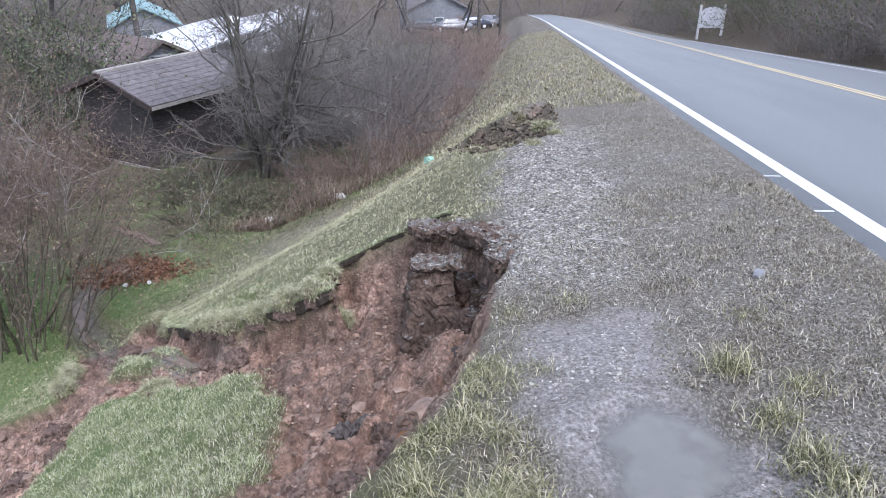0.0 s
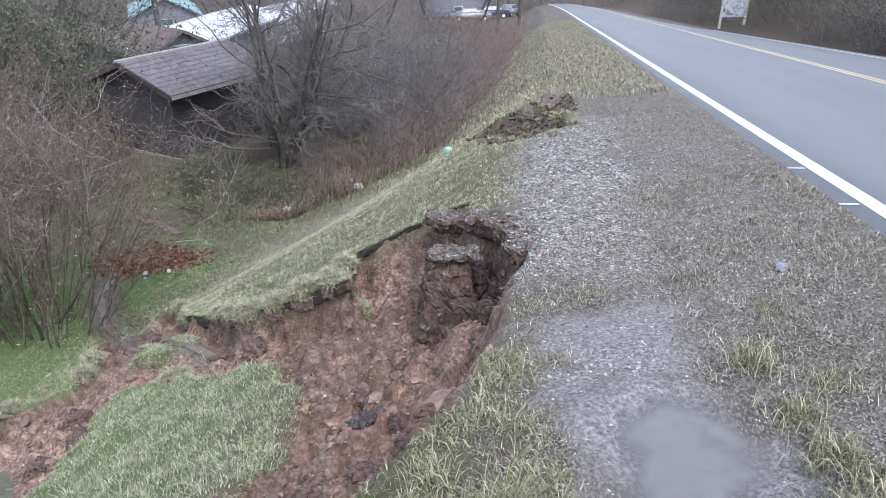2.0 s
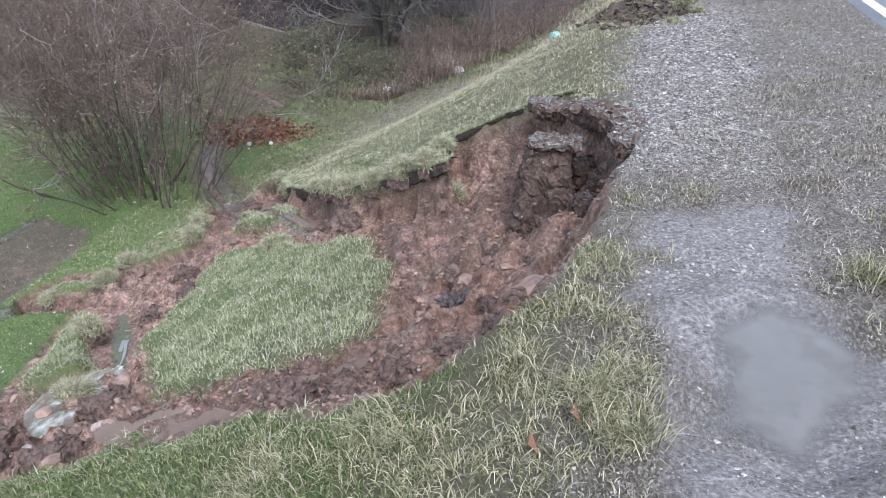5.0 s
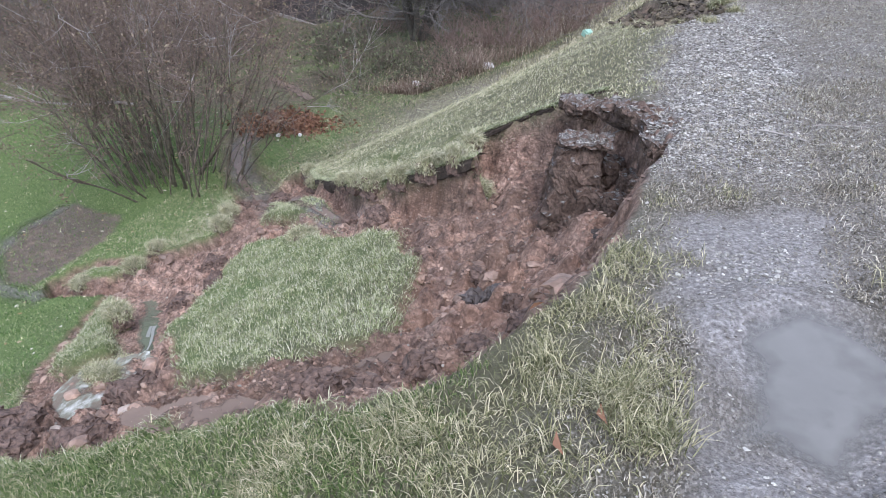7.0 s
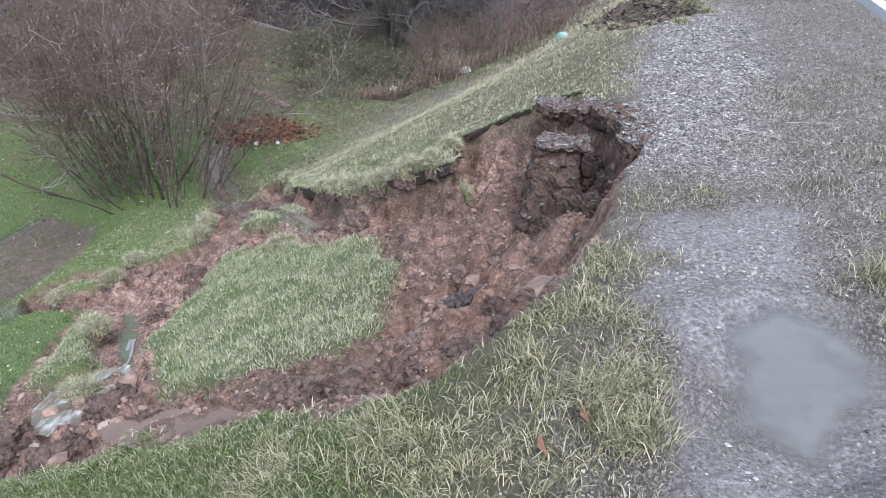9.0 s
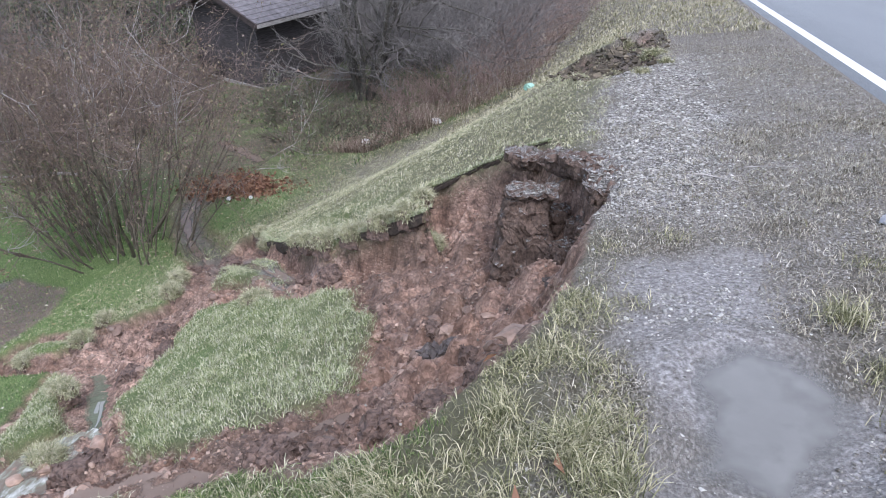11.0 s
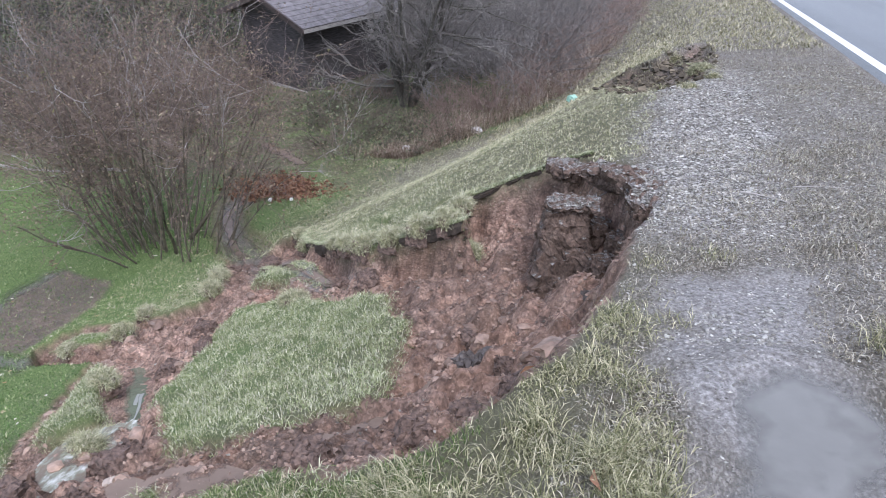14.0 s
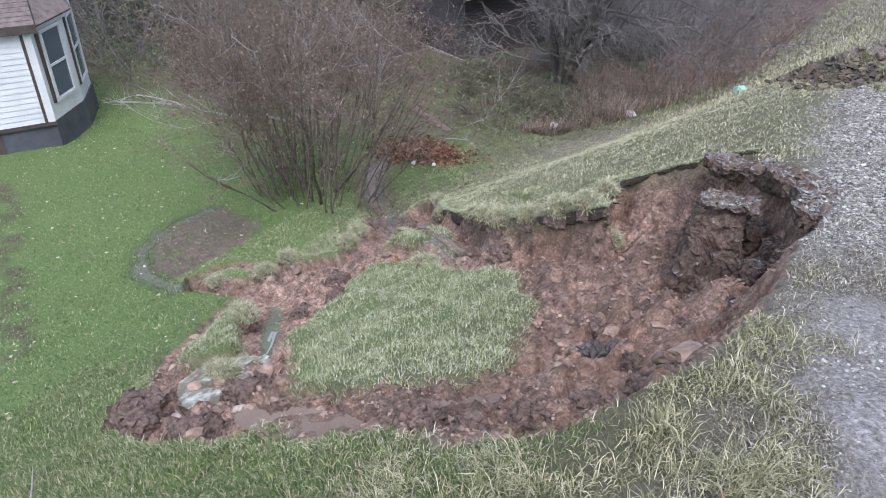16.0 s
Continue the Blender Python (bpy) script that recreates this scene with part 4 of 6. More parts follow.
def around(n, radius, lift=(0.6, 1.4), squash=1.0):
    """Starts near the middle and ways that fan outwards."""
    a, r = RNG.uniform(0, 2 * np.pi, n), np.sqrt(RNG.random(n)) * radius
    start = np.stack([r * np.cos(a), r * np.sin(a) * squash, np.zeros(n) - 0.06], -1)
    way = np.stack([np.cos(a) * r / radius, np.sin(a) * r / radius, RNG.uniform(*lift, n) * 1.5], -1) + RNG.normal(0, 0.10, (n, 3))
    return start, way


def big_bush(x, y):
    """Tall many-stemmed bush with dead leaves still hanging in the top."""
    bush = empty("bush", "tall leafless bush with brown twigs and curled leaves", "bush", stand(x, y))
    start, way = around(80, 1.15, (1.1, 2.2), 0.8)
    stems = sprout(start, way, RNG.uniform(2.2, 4.1, 80), RNG.uniform(0.009, 0.020, 80), 6, 0.10, 0.03)
    branches = offshoots(stems, 620, 0.42, (0.22, 0.5), 0.35, 0.6, points=5, wander=0.25, lift=0.05)
    twigs = offshoots(branches, 3000, 0.8, (0.3, 0.7), 0.15, 0.7, points=4, wander=0.38, lift=0.0)
    fine = offshoots(twigs, 5200, 0.95, (0.4, 0.9), 0.2, 0.8, points=3, wander=0.45, lift=0.0)
    start, way = around(8, 0.6, (0.7, 1.0), 0.7)
    main = sprout(start, way, RNG.uniform(2.6, 3.6, 8), RNG.uniform(0.030, 0.045, 8), 7, 0.10, 0.05)
    limb_mesh("stem_clump", [stems, main], OLIVE_TWIG, bush, "olive-brown stems", 5)
    limb_mesh("branch_work", [branches], TWIG, bush, "", 4)
    limb_mesh("twig_mass", [twigs, fine], BUSH_TWIG, bush, "fine red-brown twigs", 3)
    pale = offshoots(stems, 40, 0.5, (0.3, 0.5), 0.55, 0.8, points=6, wander=0.25, lift=0.06)
    limb_mesh("pale_wood", [pale, offshoots(pale, 420, 0.6, (0.3, 0.6), 0.2, 0.6, points=4, wander=0.3)], BARK_PALE, bush, "bleached curving branches", 4)
    leaf_mesh("dead_leafage", np.concatenate([tips(branches, 6000, 0.45, 0.08), tips(twigs, 7000, 0.4, 0.05)]), (0.010, 0.030), DEAD_LEAF, bush, "curled brown leaves")
    return bush


big_bush(-7.95, 9.35)
# a dead limb that reaches out over the lawn
limb = empty("fallen_limb", "long bare forked limb reaching out of the bush", "branch", LAND)
arm = sprout(np.array([(-8.3, 9.0, -2.25)]), np.array([(-2.7, -0.6, 0.10)]), np.array([2.9]), np.array([0.028]), 9, 0.10, 0.0, 0.4)
fork = offshoots(arm, 9, 0.5, (0.2, 0.55), 0.3, 0.6, points=6, wander=0.2, lift=0.05)
limb_mesh("limb", [arm], BARK_PALE, limb, "", 5)
limb_mesh("side_wood", [fork, offshoots(fork, 40, 0.6, (0.2, 0.5), 0.3, 0.6, points=4, wander=0.3)], BARK_PALE, limb, "", 3)


def bare_tree(name, label, x, y, height, stems, radius, fan, dense=1.0, mat=BARK_DARK, twig_mat=BARK_GREY, low=0.18):
    tree = empty(name, label, "tree", stand(x, y))
    start, way = around(stems, radius * 2.2 + 0.02, (0.9 / fan, 1.6 / fan))
    trunk = sprout(start, way, RNG.uniform(0.75, 1.0, stems) * height, RNG.uniform(0.7, 1.1, stems) * radius, 8, 0.09, 0.05, 0.25)
    boughs = offshoots(trunk, int(26 * dense) + 3 * stems, 0.75, (0.22, 0.55), low, 0.5, points=7, wander=0.20, lift=0.06)
    branches = offshoots(boughs, int(240 * dense), 0.65, (0.3, 0.6), 0.15, 0.55, points=5, wander=0.25, lift=0.03)
    twigs = offshoots(branches, int(1500 * dense), 0.7, (0.35, 0.75), 0.1, 0.6, finest=0.006 if dense > 1 else 0.012, points=4, wander=0.3, lift=0.0)
    fine = offshoots(twigs, int(2200 * dense), 0.8, (0.4, 0.8), 0.2, 0.75, finest=0.0045 if dense > 1 else 0.009, points=3, wander=0.35, lift=0.0)
    limb_mesh("trunk", [trunk], mat, tree, "", 8)
    limb_mesh("bough_work", [boughs], mat, tree, "", 5)
    limb_mesh("crown", [branches, twigs, fine], twig_mat, tree, "bare twigs", 3)
    return tree


bare_tree("tree", "dark multi-stemmed bare tree at the foot of the bank", -6.3, 16.9, 5.6, 10, 0.085, 1.05, 2.8, BARK_TREE, BARK_GREY, 0.12)


def thicket(x, y, wide, high, twig_mat, label, n=90, leaves=0, leaf_mat=None, name="thicket"):
    t = empty(name, label, "shrub", stand(x, y), "thickets")
    start, way = around(n, wide * 0.5, (0.5, 1.2))
    stems = sprout(start, way * np.array([1.4, 1.4, 1]), RNG.uniform(0.6, 1.1, n) * high, RNG.uniform(0.008, 0.02, n), 6, 0.16, 0.0)
    twigs = offshoots(stems, n * 6, 0.8, (0.25, 0.6), 0.1, 0.7, finest=0.006, points=4, wander=0.3, lift=0.0)
    fine = offshoots(twigs, n * 8, 0.9, (0.4, 0.9), 0.1, 0.8, finest=0.0045, points=3, wander=0.4, lift=0.0)
    tagged(limb_mesh("stem_clump", [stems], twig_mat, t, "", 4), kind="stuff")
    tagged(limb_mesh("twig_mass", [twigs, fine], twig_mat, t, "", 3), kind="stuff")
    if leaves:
        lf = leaf_mesh("leafage", np.concatenate([tips(twigs, leaves, 0.2, 0.06), tips(fine, leaves, 0.2, 0.05)]), (0.025, 0.06), leaf_mat, t)
        tagged(lf, kind="stuff")
    return t


def copies(ob, places):
    for x, y, turn, size in places:
        c = copy_thing(ob, stand(x, y, turn))
        c.scale = (size, size, size)


dark_thicket = thicket(-4.6, 20.5, 2.4, 3.1, THICKET_BARK, "dense grey leafless thicket beside the bank", 110)
copies(dark_thicket, [(-6.2, 21.5, 70, 1.0), (-4.3, 24.0, 140, 1.05), (-7.2, 24.5, 200, 1.1), (-5.6, 27.5, 260, 1.0), (-3.9, 29.0, 20, 0.8), (-8.2, 22.5, 310, 0.85), (-11.0, 25.5, 95, 0.8),
                      ])
stalk_thicket = thicket(-11.6, 15.2, 2.6, 1.25, TWIG, "brown dead stalk thicket on the valley floor", 110, 700, DEAD_LEAF)
copies(stalk_thicket, [(-13.4, 15.8, 60, 1.1), (-12.6, 13.8, 130, 0.9), (-14.6, 17.6, 260, 1.2), (-13.0, 17.4, 20, 1.0), (-15.2, 15.0, 320, 1.1), (-14.2, 13.4, 100, 0.8)])
bramble = thicket(-6.9, 14.9, 2.2, 0.7, OLIVE_TWIG, "low olive bramble among rough grass", 60, 220, EVERGREEN, "bramble")
copies(bramble, [(-8.0, 16.2, 80, 1.0), (-5.7, 15.2, 160, 0.8), (-6.6, 13.9, 240, 0.7), (-5.0, 14.6, 30, 0.7)])
murk = thicket(-18.6, 17.6, 3.0, 3.6, BARK_DARK, "dark leafy evergreen thicket behind the lawn", 40, 2600, EVERGREEN, "evergreen_thicket")
copies(murk, [(-20.2, 14.6, 50, 1.1), (-22.6, 16.8, 140, 1.3), (-16.6, 21.4, 230, 1.0), (-19.0, 22.5, 300, 1.4), (-22.0, 20.5, 80, 1.5), (-24.5, 14.5, 10, 1.4), (-15.8, 19.8, 170, 1.2), (-17.3, 22.3, 25, 1.5), (-19.5, 25.0, 115, 1.6)])
light_thicket = thicket(-16.0, 15.5, 2.4, 3.1, THICKET_BARK, "grey leafless thicket at the lawn's far edge", 28)
copies(light_thicket, [(-17.5, 13.0, 15, 1.1), (-19.5, 16.5, 80, 1.2), (-16.5, 18.5, 160, 0.8), (-20.5, 20.0, 200, 1.2), (-17.0, 20.5, 260, 0.8), (-22.0, 12.5, 20, 1.3), (-24.0, 16.5, 120, 1.4), (-21.5, 15.0, 220, 1.3), (-18.5, 18.0, 300, 1.1)])
brown_thicket = thicket(-2.9, 21.0, 2.0, 1.3, RED_TWIG, "low red-brown weed thicket at the bank's foot", 50)
copies(brown_thicket, [(-2.9, 18.6, 60, 0.8), (-3.9, 17.2, 90, 0.75), (-2.7, 23.5, 130, 1.0), (-2.5, 26.0, 200, 1.0), (-2.6, 28.8, 250, 1.05), (-2.4, 32.0, 300, 1.1), (-2.2, 35.5, 40, 1.2), (-2.2, 39.5, 75, 1.2), (-2.3, 44.0, 160, 1.3),
                       (-4.9, 16.5, 10, 0.65), (-4.8, 15.3, 120, 0.5), (-7.6, 17.6, 220, 0.6), (-3.8, 26.5, 20, 1.0), (-3.4, 36.0, 220, 1.2), (-14.0, 17.0, 75, 0.6)])
# weed stalks along the foot of the bank
n = 20000
y = 13.5 + 32 * RNG.random(n) ** 1.6
x = np.interp(y, [13.5, 16.5, 20, 30, 45], [-5.3, -3.3, -2.2, -1.9, -1.6]) + 0.25 - np.abs(RNG.normal(0, 1.0, n)) * np.interp(y, [13.5, 18], [0.5, 1.0]) + 0.35 * fbm(y, y * 0, 0.6, 3, 301)
v, f = blade_arrays(x, y, ground_z(x, y), RNG.uniform(0.15, 0.85, n) * np.interp(y, [13.5, 17, 22], [0.5, 0.8, 1.0]) * (1 + 0.6 * fbm(x, y, 1.1, 2, 303)), RNG.uniform(0.004, 0.010, n), np.full(n, 0.8))
tagged(mesh_from("weed_stalks", v, f, island_mix("weed_stalks", [(0.0, (0.10, 0.066, 0.052)), (0.5, (0.24, 0.175, 0.14)), (0.85, (0.38, 0.31, 0.25)), (1.0, (0.55, 0.49, 0.40))])), "red-brown dead weed stalks along the bank's foot", "weeds", kind="stuff")
bare_tree("sapling", "small bare sapling among the roadside weeds", -4.0, 42.0, 2.6, 4, 0.04, 1.6, 0.1, BARK_TREE, RED_TWIG, 0.2)
copies(brown_thicket, [(-4.5, 58.0, 30, 1.3), (-6.5, 61.0, 130, 1.4), (-2.6, 52.0, 230, 1.3), (-8.8, 60.0, 310, 1.4)])
evergreen = thicket(-6.9, 33.0, 1.8, 1.7, BARK_DARK, "dark green leafy shrub", 40, 1500, EVERGREEN, "evergreen_shrub")
copies(evergreen, [(-5.4, 34.5, 50, 0.9), (-6.3, 37.0, 150, 0.9)])

# the wooded bank across the road
side_thicket = thicket(12.6, 24.0, 2.6, 2.6, BARK_GREY, "brown roadside brush on the cut bank", 30, 200, DEAD_LEAF)
copies(side_thicket, [(11.4 + 1.3 * (i % 3) + 0.5 * math.sin(i * 2.3), 16.5 + 1.7 * i, 47 * i, 0.6 + 0.3 * (i % 3)) for i in range(1, 36) if not 12 <= i <= 18 or i % 3 == 2])
green_thicket = thicket(14.6, 22.0, 3.0, 4.0, OLIVE_TWIG, "dark evergreen brush on the cut bank", 16, 1300, EVERGREEN, "evergreen_brush")
copies(green_thicket, [(13.6 + 1.6 * (i % 2) + 0.4 * math.sin(i * 1.7), 17.5 + 2.4 * i, 61 * i, 0.8 + 0.3 * (i % 3)) for i in range(0, 24)])

copies(green_thicket, [(-17.8, 20.6, 40, 1.1), (-20.0, 22.0, 130, 1.3), (-22.5, 24.5, 220, 1.4), (-25.0, 21.0, 300, 1.5)])

# woods behind the houses and up the far hillside
wood_tree = bare_tree("wood_tree", "slender bare grey tree in the woods", -20.0, 66.0, 13.0, 1, 0.16, 0.6, 0.11, BARK_DARK, THICKET_BARK, 0.2)
old_tree = bare_tree("wood_tree", "spreading bare dark tree in the woods", -30.0, 44.0, 12.0, 2, 0.2, 1.0, 0.13, BARK_DARK, THICKET_BARK, 0.12)
for k in range(28):
    x, y = -62 + 58 * RNG.random(), 50 + 60 * RNG.random() ** 1.3
    if x > -9:
        y += 25
    copies((wood_tree, old_tree)[k % 2], [(x, y, 360 * RNG.random(), 0.8 + 0.5 * RNG.random())])
copies(old_tree, [(-18.0, 20.5, 75, 0.45), (-20.5, 24.0, 250, 0.5), (-23.0, 21.0, 30, 0.6), (-27.0, 25.0, 140, 0.7), (-30.5, 18.0, 200, 0.7), (-25.5, 13.5, 290, 0.55), (-36.0, 30.0, 80, 0.9), (-33.0, 38.0, 170, 0.9), (-21.5, 27.5, 100, 0.5), (-28, 33, 10, 0.8), (-40, 22, 10, 1.0)])
copies(wood_tree, [(-38.0, 26.0, 30, 0.8), (-42.0, 36.0, 120, 0.9), (-34.0, 23.0, 220, 0.7), (17.0, 45.0, 0, 0.8), (18.5, 60.0, 80, 0.9), (19.0, 30.0, 190, 0.8), (16.5, 78.0, 20, 1.0), (10, 118, 20, 1.0), (7, 112, 70, 0.9), (1, 116, 120, 1.0), (-8, 112, 200, 1.0), (13, 105, 320, 0.9), (15, 95, 20, 0.9), (-1.5, 135, 10, 1.2), (6, 140, 130, 1.2), (4, 128, 90, 1.0), (-4, 122, 150, 1.1), (-12, 115, 210, 1.0)])
copies(light_thicket, [(-64 + 3.1 * i + 2 * math.sin(i * 3.1), 62 + 9 * math.sin(i * 1.3), 53 * i, 1.5) for i in range(18)] + [(-14 + 2.7 * i, 112 + 6 * math.sin(i * 2.1), 71 * i, 1.3) for i in range(11)])

# rust-brown leaf heap on the valley floor
n = 2600
x, y = -7.15 + RNG.normal(0, 0.48, n), 11.7 + RNG.normal(0, 0.22, n)
leaf = leaf_mesh("leaf_heap", np.stack([x, y, ground_z(x, y) + np.abs(RNG.normal(0, 0.07, n)) * np.exp(-((x + 7.15) / 0.7) ** 2)], -1), (0.03, 0.07), RUST_LEAF)
tagged(leaf, "heap of rust-brown dead leaves on the grass", "leafage", kind="stuff")

# ---- shed at the foot of the bank
BOARD = simple("weathered_dark_board", (0.040, 0.035, 0.034), (0.115, 0.102, 0.098), 5, 0.85, (0.5, 0.01), (1, 1, 9))
SHINGLE = simple("grey_brown_shingle", (0.110, 0.102, 0.104), (0.23, 0.215, 0.22), 7, 0.85, (0.5, 0.02))
BROWN_SHINGLE = simple("brown_shingle", (0.12, 0.095, 0.085), (0.24, 0.195, 0.18), 7, 0.85, (0.5, 0.02))
PALE_WOOD = simple("pale_weathered_wood", (0.27, 0.25, 0.23), (0.47, 0.45, 0.42), 6, 0.8, (0.4, 0.01), (1, 1, 6))
WHITE_SIDING = simple("white_siding", (0.66, 0.68, 0.70), (0.80, 0.81, 0.82), 3, 0.5, (0.1, 0.003))
GREY_SIDING = simple("grey_siding", (0.20, 0.21, 0.23), (0.34, 0.35, 0.37), 3, 0.6, (0.1, 0.003))
SKIRT = simple("slate_grey_skirting", (0.070, 0.075, 0.092), (0.125, 0.13, 0.15), 2.5, 0.6, (0.1, 0.003))
DARK_TRIM = simple("dark_brown_trim", (0.055, 0.042, 0.038), (0.105, 0.082, 0.075), 6, 0.6, None)
WHITE_TRIM = simple("white_trim", (0.70, 0.71, 0.72), (0.82, 0.82, 0.82), 5, 0.45, None)
WHITE_ROOF = simple("white_metal_roof", (0.62, 0.65, 0.70), (0.84, 0.86, 0.90), 1.5, 0.4, (0.1, 0.005))
TARP = simple("blue_green_tarp", (0.20, 0.38, 0.40), (0.40, 0.58, 0.58), 2, 0.5, None)
GLASS, gn, gl, gb = material("window_glass")
gb.inputs["Base Color"].default_value = (0.10, 0.13, 0.15, 1)
gb.inputs["Roughness"].default_value, gb.inputs["Specular IOR Level"].default_value = 0.06, 0.9


def slab(name, corners, thick, mat, parent, label=""):
    """A thick sheet through four corners, thickened along its normal."""
    a, b, c, d = (Vector(p) for p in corners)
    up = (b - a).cross(d - a).normalized() * thick
    bm = bmesh.new()
    lo, hi = [bm.verts.new(p) for p in (a, b, c, d)], [bm.verts.new(p + up) for p in (a, b, c, d)]
    bm.faces.new(lo[::-1]), bm.faces.new(hi)
    for i in range(4):
        j = (i + 1) % 4
        bm.faces.new((lo[i], lo[j], hi[j], hi[i]))
    return part(name, bm, mat, parent, label)


def courses(name, corners, rows, mat, parent, overlap=0.02, thick=0.025):
    """Rows of lapped boards or shingles up a plane: corners at the foot, then at the head."""
    a, b, c, d = (Vector(p) for p in corners)
    nrm = (b - a).cross(d - a).normalized()
    for i in range(rows):
        f0, f1 = i / rows, min(1.0, (i + 1) / rows + overlap)
        p, q, r, s = a.lerp(d, f0), b.lerp(c, f0), b.lerp(c, f1), a.lerp(d, f1)
        bm = bmesh.new()
        out = nrm * thick
        vs = [bm.verts.new(v) for v in (p, q, r, s, p + out, q + out, r + out * 0.25, s + out * 0.25)]
        for f in ((0, 3, 2, 1), (4, 5, 6, 7), (0, 1, 5, 4), (1, 2, 6, 5), (2, 3, 7, 6), (3, 0, 4, 7)):
            bm.faces.new([vs[k] for k in f])
        part(name, bm, mat, parent)


def shed():
    s = empty("shed", "dark weathered board shed with a gabled shingle roof", "shed", pose(-10.62, 17.75, -4.92, 0, 0, -22))
    w, l, h, ridge = 1.32, 3.2, 2.06, 2.68
    boxed("core", (-w + 0.03, 0.03, 0.22), (w - 0.03, l - 0.03, h - 0.03), BOARD, s)
    for side, corners in (("front", ((-w, 0, 0.2), (w, 0, 0.2), (w, 0, h), (-w, 0, h))), ("right", ((w, 0, 0.2), (w, l, 0.2), (w, l, h), (w, 0, h))), ("left", ((-w, l, 0.2), (-w, 0, 0.2), (-w, 0, h), (-w, l, h)))):
        courses("wall_board", corners, 11, BOARD, s, 0.01, 0.03)
    for i in range(5):
        z0, z1 = h + (ridge - h - 0.1) * i / 5, h + (ridge - h - 0.1) * (i + 1) / 5
        k = w * (1 - (i + 0.3) / 5.3)
        boxed("gable_board", (-k, -0.012, z0), (k, 0.012 + 0.006 * (i % 2), z1 - 0.008), BOARD, s)
    for sgn in (-1, 1):
        eave, over = 1.84, 0.40
        low = ridge - 0.66
        if sgn > 0:
            c = ((eave, -over, low), (eave, l + 0.3, low), (0, l + 0.3, ridge), (0, -over, ridge))
        else:
            c = ((-eave, l + 0.3, low), (-eave, -over, low), (0, -over, ridge), (0, l + 0.3, ridge))
        slab("roof_deck", c, 0.05, BOARD, s)
        up = Vector((c[1][0] - c[0][0], c[1][1] - c[0][1], 0)).cross(Vector(c[3]) - Vector(c[0])).normalized() * 0.055
        courses("shingle_course", [tuple(Vector(p) + up) for p in c], 9, SHINGLE, s, 0.03, 0.02)
        slab("barge_board", ((sgn * 1.86, -over - 0.03, low - 0.10), (0, -over - 0.03, ridge - 0.08), (0, -over - 0.03, ridge + 0.05), (sgn * 1.86, -over - 0.03, low + 0.05)), 0.03, DARK_TRIM, s)
        boxed("eave_board", (sgn * 1.84 - 0.02, -over, low - 0.06), (sgn * 1.84 + 0.02, l + 0.3, low + 0.04), PALE_WOOD, s)
    boxed("ridge_cap", (-0.09, -0.44, ridge + 0.04), (0.09, l + 0.3, ridge + 0.10), PALE_WOOD, s, "pale ridge capping")
    boxed("sill", (-w - 0.05, -0.07, 0.10), (w + 0.05, 0.03, 0.22), PALE_WOOD, s, "pale bottom sill")
    for x in (-1.15, 0, 1.15):
        for y in (0.15, 1.5, 2.75):
            boxed("pier", (x - 0.1, y - 0.1, -0.6), (x + 0.1, y + 0.1, 0.21), SKIRT, s)


shed()


def window(parent, a, b, z0, z1, mat_frame=WHITE_TRIM, rail=True):
    """A sash window set on the wall from a to b, in plan."""
    a, b = Vector((*a, 0)), Vector((*b, 0))
    u = (b - a).normalized()
    n = Vector((u.y, -u.x, 0))
    wide = (b - a).length
    m = Matrix(((u.x, n.x, 0, a.x), (u.y, n.y, 0, a.y), (0, 0, 1, 0), (0, 0, 0, 1)))
    w = boxed("window", (0.03, 0.0, z0 + 0.03), (wide - 0.03, 0.02, z1 - 0.03), GLASS, parent, "dark glass sash window", m)
    for lo, hi in (((-0.05, 0, z0 - 0.06), (wide + 0.05, 0.05, z0)), ((-0.05, 0, z1), (wide + 0.05, 0.05, z1 + 0.06)), ((-0.05, 0, z0), (0.03, 0.05, z1)), ((wide - 0.03, 0, z0), (wide + 0.05, 0.05, z1))):
        boxed("window_frame", lo, hi, mat_frame, w, "", m)
    if rail:
        boxed("sash_rail", (0.03, 0.0, (z0 + z1) / 2 - 0.025), (wide - 0.03, 0.04, (z0 + z1) / 2 + 0.025), WHITE_TRIM, w, "", m)
    return w


